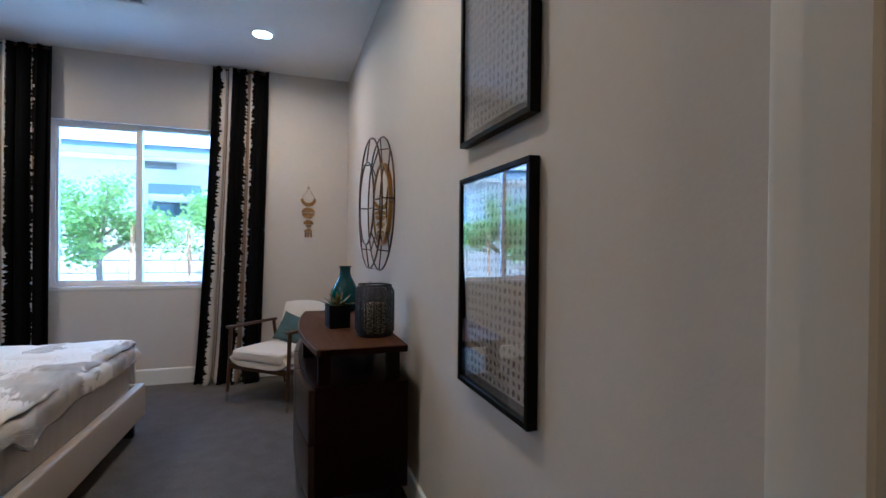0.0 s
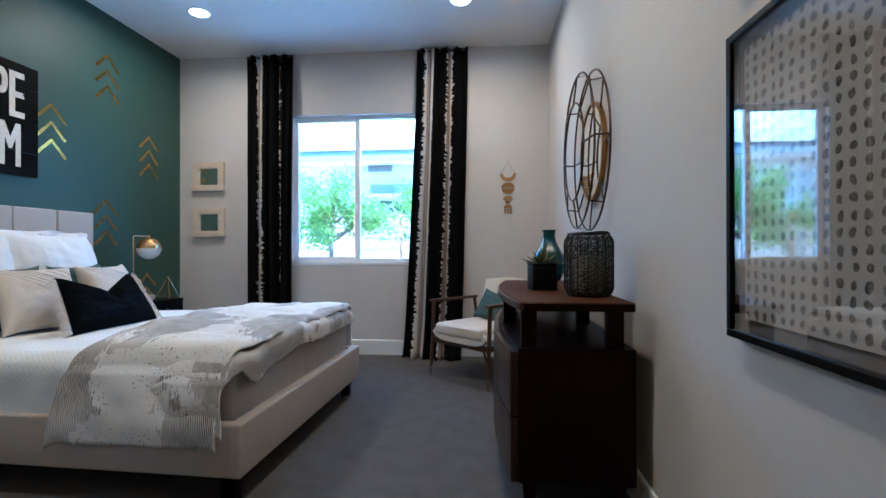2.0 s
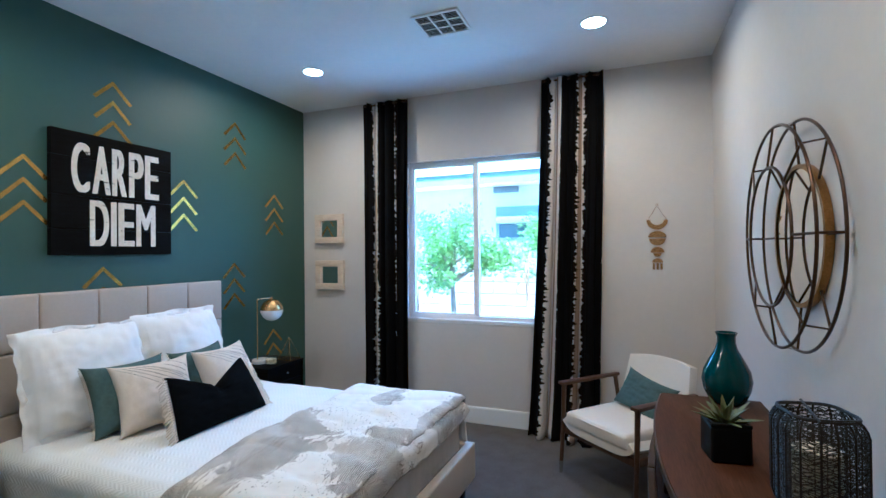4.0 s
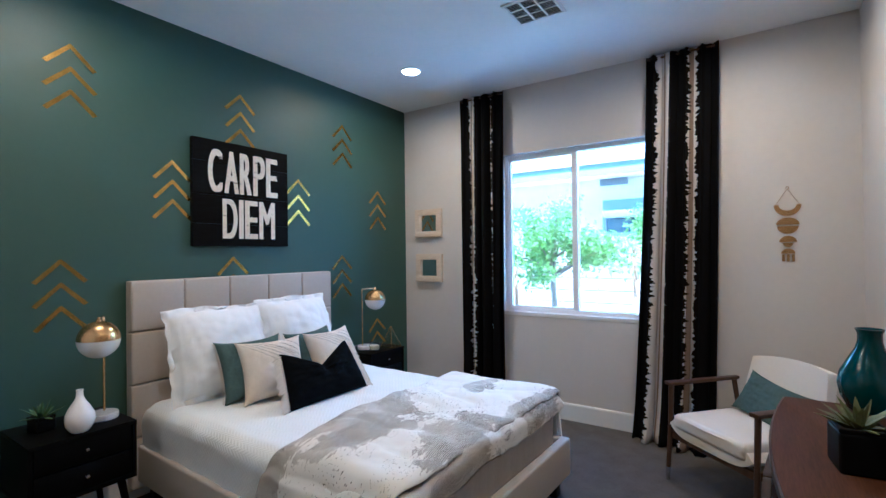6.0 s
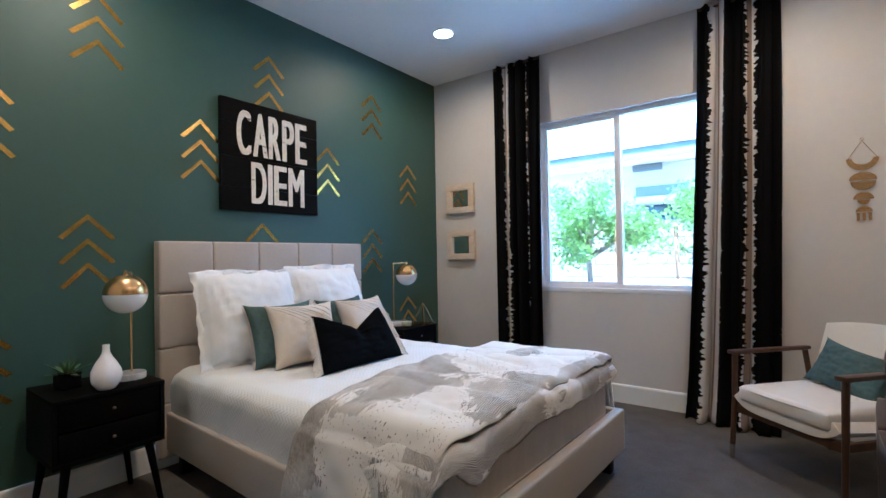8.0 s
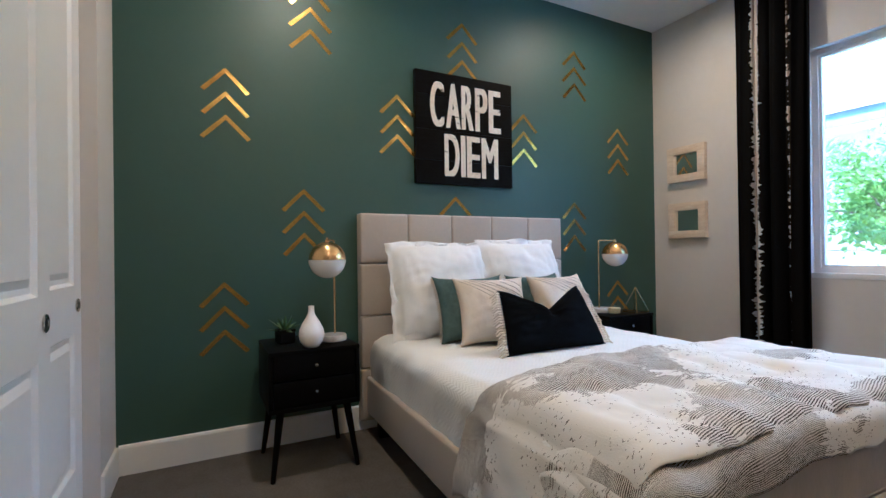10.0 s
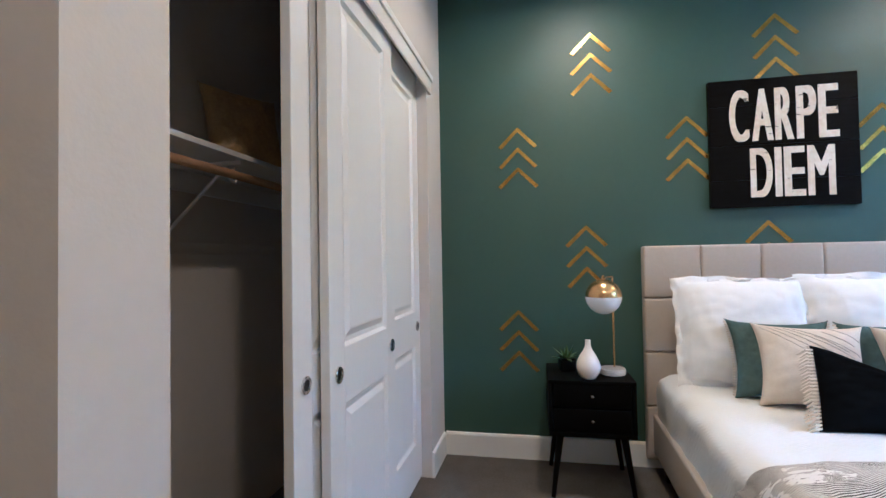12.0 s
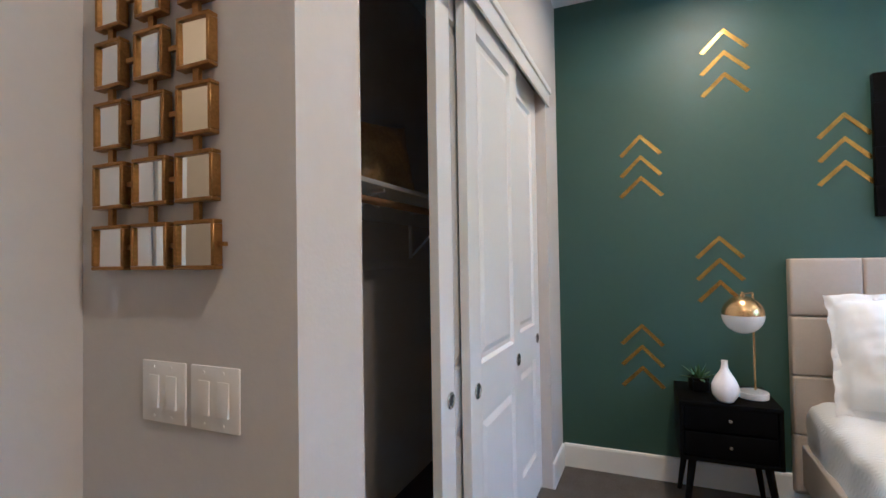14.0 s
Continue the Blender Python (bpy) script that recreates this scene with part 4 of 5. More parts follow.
def leaf_blade(bm, base, direction, length, width, droop=0.0, thick=0.006):
    d = Vector(direction).normalized()
    side = d.cross(Vector((0, 0, 1)))
    side = side.normalized() if side.length > 0.01 else Vector((1, 0, 0))
    up = side.cross(d)
    prev = None
    for k in range(6):
        s = k / 5
        w = width * (0.55 + 0.9 * s - 1.45 * s * s) * 1.0 if k < 5 else 0.0005
        c = Vector(base) + d * length * s - Vector((0, 0, droop * s * s))
        ring = [bm.verts.new(c + side * w + up * thick * (1 - s)), bm.verts.new(c - up * thick * (1 - s)), bm.verts.new(c - side * w + up * thick * (1 - s))]
        if prev:
            for i in range(3):
                j = (i + 1) % 3
                bm.faces.new((prev[i], prev[j], ring[j], ring[i]))
        prev = ring


def planter(name, label, m, size, h, material, leaf_mat, seed, leaves, ln):
    rnd = random.Random(seed)
    t = thing(name, label, "potted plant", m)
    s = size / 2
    bm = bmesh.new()
    box(bm, (-s, -s, 0), (s, s, h - 0.012), 0.01, 3)
    for lo, hi in (((-s, -s, h - 0.013), (s, -s + 0.01, h)), ((-s, s - 0.01, h - 0.013), (s, s, h)), ((-s, -s + 0.01, h - 0.013), (-s + 0.01, s - 0.01, h)), ((s - 0.01, -s + 0.01, h - 0.013), (s, s - 0.01, h))):
        box(bm, lo, hi, 0.002, 1)
    part("pot", bm, material, t)
    for k in range(leaves):
        a, e = k * 2.4, 0.25 + 1.2 * k / leaves + rnd.uniform(-0.1, 0.1)
        b = bmesh.new()
        r0 = s * 0.5 * (1 - k / leaves)
        leaf_blade(b, (r0 * math.cos(a), r0 * math.sin(a), h - 0.012), (math.cos(a) * math.cos(e), math.sin(a) * math.cos(e), math.sin(e)), ln * rnd.uniform(0.75, 1.1), ln * 0.155, 0.01)
        part("leaf", b, leaf_mat, t, smooth=50)


planter("succulent", "small dark green succulent in a black pot", pose(-3.07, 1.79, NTOP, 0, 0, 12), 0.085, 0.075, BLACKFRAME, LEAF, 4, 14, 0.10)


def trinket_box():
    t = thing("trinket_box", "brass-edged glass pyramid terrarium", "terrarium", pose(-2.930, 4.317, NTOP))
    top = Vector((0, 0, 0.19))
    base = [Vector((0.066 * sx, 0.066 * sy, 0.003)) for sx, sy in ((-1, -1), (1, -1), (1, 1), (-1, 1))]
    for k in range(4):
        part("edge", tubed([base[k], top], 0.0025, 6), BRASS, t)
        part("edge", tubed([base[k], base[(k + 1) % 4]], 0.0025, 6), BRASS, t)
        b = bmesh.new()
        b.faces.new([b.verts.new(p) for p in (base[k], base[(k + 1) % 4], top)])
        part("glass", b, PANE, t, smooth=None)
    g = thing("candle_glass", "small clear glass candle holder", "candle holder", pose(-2.940, 4.103, NTOP))
    part("tumbler", lathed([(0, 0.0), (0.045, 0.0), (0.050, 0.075), (0.047, 0.075), (0.043, 0.008), (0, 0.008)], 28), PANE, g)
    part("wax", lathed([(0, 0.009), (0.0415, 0.009), (0.0435, 0.045), (0, 0.045)], 28), CANDLE, g)


trinket_box()


# ---- wall decoration ----
def chevron(y, z):
    t = thing("wall_stencil", "gold painted triple chevron on the teal wall", "wall decal", pose(TX, y, z), "gold chevrons on the teal wall")
    rnd = random.Random(int(y * 100 + z * 1000))
    for k in range(3):
        dz = -0.13 * k
        w, h, th = 0.118 + rnd.uniform(-0.004, 0.004), 0.115, 0.0128
        bm = bmesh.new()
        pts = [(-w, dz - h), (0, dz), (w, dz - h)]
        out = [(-w - th * 0.7, dz - h + th * 0.4), (-0.004, dz + th), (0.004, dz + th), (w + th * 0.7, dz - h + th * 0.4), (w - th * 0.9, dz - h - th * 0.7), (0, dz - th * 1.1), (-w + th * 0.9, dz - h - th * 0.7)]
        a = [bm.verts.new((0.0012, p, q)) for p, q in out]
        b = [bm.verts.new((-0.001, p, q)) for p, q in out]
        for f in ((0, 1, 5, 6), (1, 2, 5), (2, 3, 4, 5)):
            bm.faces.new([a[i] for i in f])
        for i in range(7):
            j = (i + 1) % 7
            bm.faces.new((a[i], a[j], b[j], b[i]))
        part("stripe", bm, GOLD, t, smooth=None)


for cy in (1.99, 3.04, 4.083):
    chevron(cy, 2.695)
for cy in (1.523, 2.543, 3.569, 4.566):
    chevron(cy, 2.12)
for cy in (1.94, 2.972, 4.065):
    chevron(cy, 1.47)
chevron(1.508, 0.935)
chevron(4.54, 0.825)


def glyph(letter, y0, y1, z0, z1, x, heavy, parent):
    """One built-in-font letter, fitted to a box and widened by shifted copies."""
    cu = bpy.data.curves.new("letter", "FONT")
    cu.body, cu.extrude = letter, 0.0
    tmp = bpy.data.objects.new("letter", cu)
    scene.collection.objects.link(tmp)
    me = bpy.data.meshes.new_from_object(tmp.evaluated_get(bpy.context.evaluated_depsgraph_get()))
    bpy.data.objects.remove(tmp)
    bpy.data.curves.remove(cu)
    xs, ys = [v.co.x for v in me.vertices], [v.co.y for v in me.vertices]
    bx, by, sx, sy = min(xs), min(ys), max(xs) - min(xs), max(ys) - min(ys)
    out = bmesh.new()
    shifts = 5 if heavy else 1
    w = (y1 - y0) - heavy
    for k in range(shifts):
        b = bmesh.new()
        b.from_mesh(me)
        off = heavy * k / max(1, shifts - 1)
        for v in b.verts:
            v.co = Vector((x + 0.0003 * k, y0 + off + (v.co.x - bx) / sx * w, z0 + (v.co.y - by) / sy * (z1 - z0)))
        tmp_me = bpy.data.meshes.new("letter")
        b.to_mesh(tmp_me)
        b.free()
        out.from_mesh(tmp_me)
        bpy.data.meshes.remove(tmp_me)
    bpy.data.meshes.remove(me)
    part("letter", out, LETTER, parent, smooth=None)


def build_sign():
    y0, z0, w, h = 2.656, 1.56, 0.777, 0.757
    s = thing("wall_sign", "black plank sign with worn white lettering", "wall sign", pose(TX, y0, z0))
    edges = (0, 0.16, 0.365, 0.60, h)
    for a, b in zip(edges, edges[1:]):
        part("plank", boxed((0.003, 0, a + 0.0008), (0.038, w, b - 0.0008), 0.002, 1), SIGNBLACK, s)
    k = w / 572.0
    top = lambda p: h - (p - 60) * h / 605.0
    for ch, a, b in (("C", 268, 346), ("A", 356, 440), ("R", 446, 518), ("P", 528, 604), ("E", 611, 687)):
        glyph(ch, (a - 188) * k, (b - 188) * k, top(356), top(112), 0.0385, 0.017, s)
    for ch, a, b in (("D", 345, 431), ("I", 440, 467), ("E", 475, 555), ("M", 564, 667)):
        glyph(ch, (a - 188) * k, (b - 188) * k, top(620), top(390), 0.0385, 0.0 if ch == "I" else 0.015, s)


build_sign()


def small_mirror(x0, x1, z0, z1):
    t = thing("wall_mirror", "small mirror in a whitewashed wooden frame", "mirror", group="small framed mirrors beside the curtain")
    y0, y1, f = WY - 0.002, WY - 0.042, 0.062
    for lo, hi in (((x0, y1, z0), (x1, y0, z0 + f)), ((x0, y1, z1 - f), (x1, y0, z1)), ((x0, y1, z0 + f), (x0 + f, y0, z1 - f)), ((x1 - f, y1, z0 + f), (x1, y0, z1 - f))):
        part("frame_side", boxed(lo, hi, 0.003), WHITEWOOD, t)
    part("glass", boxed((x0 + f, y1 + 0.022, z0 + f), (x1 - f, y1 + 0.026, z1 - f)), MIRROR, t, "silvered mirror glass", smooth=None)


small_mirror(-3.137, -2.802, 1.662, 1.957)
small_mirror(-3.132, -2.80, 1.188, 1.484)


def build_pendant():
    t = thing("wall_hanging", "brass moon phase wall hanging on a chain", "wall hanging", pose(0.102, WY - 0.006, 0.006))

    def plate(outline, name="plate"):
        b = bmesh.new()
        prism(b, outline, -0.002, 0.002, 0, Matrix(((1, 0, 0, 0), (0, 0, 1, 0), (0, 1, 0, 0), (0, 0, 0, 1))))
        part(name, b, BRASS, t, smooth=None)

    part("chain", tubed([(-0.072, 0, 1.785), (0, 0, 1.90), (0.072, 0, 1.785)], 0.0018, 5), BRASS, t)
    part("ring", tubed([(0.009 * math.cos(a), 0, 1.908 + 0.009 * math.sin(a)) for a in [k * math.pi / 6 for k in range(12)]], 0.0018, 5, True), BRASS, t)
    arc = [math.pi + math.pi * k / 20 for k in range(21)]
    plate([(0.078 * math.cos(a), 1.79 + 0.078 * math.sin(a)) for a in arc] + [(0.05 * math.cos(a), 1.79 + 0.04 * math.sin(a)) for a in reversed(arc)], "crescent")
    up = [math.pi * k / 18 for k in range(19)]
    plate([(0.066 * math.cos(a), 1.652 + 0.05 * math.sin(a)) for a in up], "half_moon")
    plate([(0.06 * math.cos(a), 1.642 - 0.055 * math.sin(a)) for a in up], "half_moon")
    plate([(0.05 * math.cos(a), 1.53 + 0.045 * math.sin(a)) for a in up], "half_moon")
    plate([(0.03 * math.cos(a), 1.525 - 0.03 * math.sin(a)) for a in up], "half_moon")
    plate([(0.04 * math.cos(a), 1.45 + 0.035 * math.sin(a)) for a in up], "half_moon")
    for k in range(3):
        plate([(-0.036 + k * 0.028, 1.445), (-0.020 + k * 0.028, 1.445), (-0.020 + k * 0.028, 1.395), (-0.036 + k * 0.028, 1.395)], "tassel")


build_pendant()


# ---- curtains ----
def build_curtain(x0, x1, bx0, bx1, folds, seed, kick, cloth):
    t = thing("curtain", "floor-length off-white curtain with ragged black stripes", "curtain", group="curtains at the window")
    top, w = CEIL - 0.035, x1 - x0

    def f(u, v):
        z = top * (1 - v) + 0.006
        s = v ** 1.3
        a, b = x0 + (bx0 - x0) * s, x1 + (bx1 - x1) * s
        x = a + (b - a) * u
        ph = 2 * math.pi * folds * u + 0.8 * math.sin(seed + 2.2 * v)
        depth = 0.034 * (0.75 + 0.5 * v)
        y = WY - 0.072 + depth * math.sin(ph) + 0.010 * math.sin(2.3 * ph + seed + 3 * v)
        x += 0.008 * math.sin(2 * ph + v * 2)
        k = max(0.0, (v - 0.86) / 0.14)
        y -= kick * k * k * (0.4 + 0.6 * u) + 0.02 * k * math.sin(ph * 1.5)
        return (x, y, z)

    cl = part("cloth", grid_sheet(f, 110, 60), cloth, t, smooth=180)
    md = cl.modifiers.new("thick", "SOLIDIFY")
    md.thickness = 0.003
    part("heading_rod", tubed([(x0 + 0.015, WY - 0.065, top - 0.016), (x1 - 0.015, WY - 0.065, top - 0.016)], 0.008, 10), BRONZE, t)


build_curtain(-2.545, -2.045, -2.53, -2.06, 4.5, 0.4, 0.05, IKAT_WIDE)
build_curtain(-0.795, -0.292, -0.93, -0.36, 4.5, 1.3, 0.16, IKAT)


# ---- pictures on the wall beside the door ----
def framed_print(y0, y1, z0, z1):
    t = thing("framed_print", "large black-framed print of brushed grey dots", "picture", pose(RX, (y0 + y1) / 2, z0), "pair of framed prints")
    h, w, f, dp = z1 - z0, (y1 - y0) / 2, 0.018, 0.034
    for lo, hi in (((-dp, -w, 0), (-0.002, w, f)), ((-dp, -w, h - f), (-0.002, w, h)), ((-dp, -w, f), (-0.002, -w + f, h - f)), ((-dp, w - f, f), (-0.002, w, h - f))):
        part("frame_side", boxed(lo, hi, 0.0015, 1), BLACKFRAME, t)
    part("mat_board", boxed((-0.012, -w + f, f), (-0.006, w - f, h - f)), GREYPAPER, t, "dark grey backing board", smooth=None)
    rnd = random.Random(3)
    e = 0.03
    out = [(-w + f + e + rnd.uniform(0, 0.004), f + e + (h - 2 * f - 2 * e) * k / 24) for k in range(25)] + [(w - f - e - rnd.uniform(0, 0.004), h - f - e - (h - 2 * f - 2 * e) * k / 24) for k in range(25)]
    b = bmesh.new()
    prism(b, out, -0.016, -0.0135, 0, Matrix(((0, 0, 1, 0), (1, 0, 0, 0), (0, 1, 0, 0), (0, 0, 0, 1))))
    part("paper", b, DOTS, t, "deckle-edged paper with rows of grey dots", smooth=None)
    gl = part("glass", boxed((-dp + 0.006, -w + f, f), (-dp + 0.009, w - f, h - f)), PICGLASS, t, smooth=None)
    gl.visible_shadow = False


framed_print(1.108, 1.622, 0.838, 1.566)
framed_print(1.108, 1.622, 1.680, 2.408)


# ---- wire mirror on the wall above the dresser ----
def build_wire_mirror():
    t = thing("wire_wall_mirror", "round mirror in a bronze wire cage frame", "mirror")
    cy, cz, R, r = 3.13, 1.602, 0.442, 0.272
    xb, xf = RX - 0.03, RX - 0.10
    wire = 0.0058
    part("rear_ring", tubed(circle(cy, cz, R, xb, 64), wire, 8, True), BRONZE, t)
    part("front_ring", tubed(circle(cy, cz, R * 0.97, xf, 64), wire, 8, True), BRONZE, t)
    part("inner_ring", tubed(circle(cy, cz, r, xf - 0.02, 48), wire, 8, True), BRONZE, t)
    part("mirror_rim", lathed([(r - 0.012, 0.0), (r + 0.004, 0.0), (r + 0.006, 0.012), (r + 0.004, 0.026), (r - 0.012, 0.026)], 56, Matrix.Translation((RX - 0.002, cy, cz)) @ pose(0, 0, 0, 0, -90)), ANTIQUE, t)
    part("mirror_glass", lathed([(0, 0.02), (r - 0.011, 0.02), (r - 0.011, 0.004), (0, 0.004)], 56, Matrix.Translation((RX - 0.002, cy, cz)) @ pose(0, 0, 0, 0, -90)), MIRROR, t)
    for k in range(8):
        a = k * math.pi / 4
        c, s = math.cos(a), math.sin(a)
        pts = [(xf - 0.02, cy + r * c, cz + r * s), (xf, cy + R * 0.97 * c, cz + R * 0.97 * s), (xb, cy + R * c, cz + R * s), (RX - 0.016, cy + (r + 0.003) * c, cz + (r + 0.003) * s)]
        part("spoke", tubed(pts, wire * 0.85, 7), BRONZE, t)


build_wire_mirror()


# ---- dresser ----
DR_Y0, DR_Y1, DR_XB, DR_Z = 2.185, 3.485, 0.428, 0.852


def bow(y, ends, belly):
    k = (y - (DR_Y0 + DR_Y1) / 2) / ((DR_Y1 - DR_Y0) / 2)
    return ends - belly * (1 - k * k)


def bow_outline(y0, y1, ends, belly, back, count=24):
    ys = [y0 + (y1 - y0) * k / count for k in range(count + 1)]
    return [(bow(y, ends, belly), y) for y in ys] + [(back, y1), (back, y0)]


def build_dresser():
    d = thing("dresser", "bow-front dark walnut dresser with a floating top", "dresser")
    bm = bmesh.new()
    prism(bm, bow_outline(DR_Y0, DR_Y1, 0.012, 0.062, DR_XB), DR_Z - 0.034, DR_Z, 0.006)
    part("top", bm, WALNUT, d, "bowed walnut top slab")
    ys = [DR_Y0 + 0.004 + (DR_Y1 - DR_Y0 - 0.008) * k / 24 for k in range(25)]
    bm = bmesh.new()
    prism(bm, [(bow(y, 0.006, 0.062), y) for y in ys] + [(bow(y, 0.016, 0.062), y) for y in reversed(ys)], DR_Z - 0.032, DR_Z - 0.004, 0.002)
    part("edge_band", bm, LACQUER, d, "glossy dark front edge of the top")
    # Near-black strip: shade on the slab's near end, put into the colour.
    part("edge_band", boxed((0.02, DR_Y0 - 0.003, DR_Z - 0.033), (DR_XB - 0.004, DR_Y0 + 0.002, DR_Z - 0.004), 0.001, 1), MAHOGANY, d, "end edge of the top, coloured dark for shade")
    e0, e1 = DR_Y0 + 0.02, DR_Y1 - 0.02
    # Case, posts and legs carry the shade under the slab in their colour.
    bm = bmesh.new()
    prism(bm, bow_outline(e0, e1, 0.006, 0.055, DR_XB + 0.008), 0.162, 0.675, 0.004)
    part("case", bm, MAHOGANY, d, "dark red wooden case, deepened for its shaded side")
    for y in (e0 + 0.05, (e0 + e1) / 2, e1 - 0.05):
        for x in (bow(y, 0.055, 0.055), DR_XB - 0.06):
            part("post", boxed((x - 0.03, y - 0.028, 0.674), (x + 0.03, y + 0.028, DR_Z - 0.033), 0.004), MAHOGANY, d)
    third = (e1 - e0) / 3
    for c in range(3):
        for z0, z1 in ((0.165, 0.408), (0.416, 0.662)):
            y0, y1 = e0 + c * third + 0.003, e0 + (c + 1) * third - 0.003
            ys = [y0 + (y1 - y0) * k / 10 for k in range(11)]
            out = [(bow(y, -0.024, 0.055), y) for y in ys] + [(bow(y, 0.004, 0.055), y) for y in reversed(ys)]
            bm = bmesh.new()
            prism(bm, out, z0, z1, 0.003)
            part("drawer_front", bm, LACQUER, d)
    for x, y in ((0.045, e0 + 0.05), (DR_XB - 0.045, e0 + 0.05), (0.045, e1 - 0.05), (DR_XB - 0.045, e1 - 0.05)):
        bm = bmesh.new()
        box(bm, (x - 0.026, y - 0.026, 0), (x + 0.026, y + 0.026, 0.16), 0.004)
        for v in bm.verts:
            if v.co.z < 0.05:
                v.co.x, v.co.y = x + (v.co.x - x) * 0.72, y + (v.co.y - y) * 0.72
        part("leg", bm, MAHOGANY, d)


build_dresser()


def teal_bottle():
    v = thing("vase", "tall teal glass bottle vase with flared lip", "vase", pose(0.28, 3.41, DR_Z))
    prof = [(0, 0), (0.06, 0), (0.072, 0.01), (0.095, 0.06), (0.103, 0.105), (0.095, 0.15), (0.07, 0.20), (0.046, 0.245), (0.038, 0.275), (0.038, 0.305), (0.046, 0.322), (0.041, 0.323), (0.033, 0.30), (0.03, 0.25), (0, 0.22)]
    part("body", lathed(prof, 48), TEALGLASS, v, smooth=70)


teal_bottle()
planter("succulent", "spiky agave in a square black planter", pose(0.158, 2.765, DR_Z, 0, 0, 8), 0.122, 0.13, BLACKFRAME, REDLEAF, 11, 22, 0.098)


def build_lantern():
    t = thing("lantern", "black woven wire candle lantern with handle", "lantern", pose(0.318, 2.47, DR_Z, 0, 0, 10))
    rx, h = 0.092, 0.265
    rnd = random.Random(2)

    def ring_pts(z, k=1.0, n=40):
        q = []
        for i in range(n):
            a = 2 * math.pi * i / n
            c, s = math.cos(a), math.sin(a)
            p = 4.0
            m = (abs(c) ** p + abs(s) ** p) ** (-1 / p)
            q.append(Vector((rx * k * m * c, rx * k * m * s, z)))
        return q

    def inset(z):
        e = min(z, h - z)
        return 1.0 if e > 0.04 else 0.80 + 0.20 * math.sin(math.pi / 2 * e / 0.04)

    part("base", lathed([(0, 0), (rx * 0.95, 0), (rx * 0.97, 0.008), (0, 0.012)], 40), LANTERN, t)
    ribs = bmesh.new()
    for i in range(16):
        pts = [ring_pts(z, inset(z), 64)[i * 4] for z in [h * k / 14 for k in range(15)]]
        tube(ribs, pts, 0.003, 5)
    part("ribs", ribs, LANTERN, t)
    mesh = bmesh.new()
    for j in range(60):
        z = 0.012 + (h - 0.024) * j / 59
        ph = rnd.uniform(0, 6)
        pts = [p * 1.0 + Vector((0, 0, 0.0035 * math.sin(i * 1.7 + ph))) for i, p in enumerate(ring_pts(z, inset(z) * 0.985, 56))]
        tube(mesh, pts, 0.0014, 4, True)
    for j in range(48):
        pts = [ring_pts(z, inset(z) * 0.99, 48)[(j + (1 if (k % 3 == 0 and j % 2) else 0)) % 48] for k, z in enumerate([0.01 + (h - 0.02) * q / 24 for q in range(25)])]
        tube(mesh, pts, 0.0012, 4)
    tagged(part("woven_wire", mesh, LANTERN, t), kind="stuff")
    part("rim", tubed(ring_pts(h, 0.82), 0.005, 6, True), LANTERN, t)
    part("handle", tubed([(0, -rx * 0.86, h - 0.005), (0.05, -rx * 0.98, h + 0.004), (0.02, -rx * 1.12, h + 0.006), (-0.04, -rx * 1.02, h + 0.002), (0, rx * 0.8, h + 0.010)], 0.0035, 6), LANTERN, t)
    part("candle", lathed([(0, 0.012), (0.055, 0.012), (0.055, 0.165), (0.05, 0.17), (0, 0.165)], 32), CANDLE, t, "ivory pillar candle")


build_lantern()


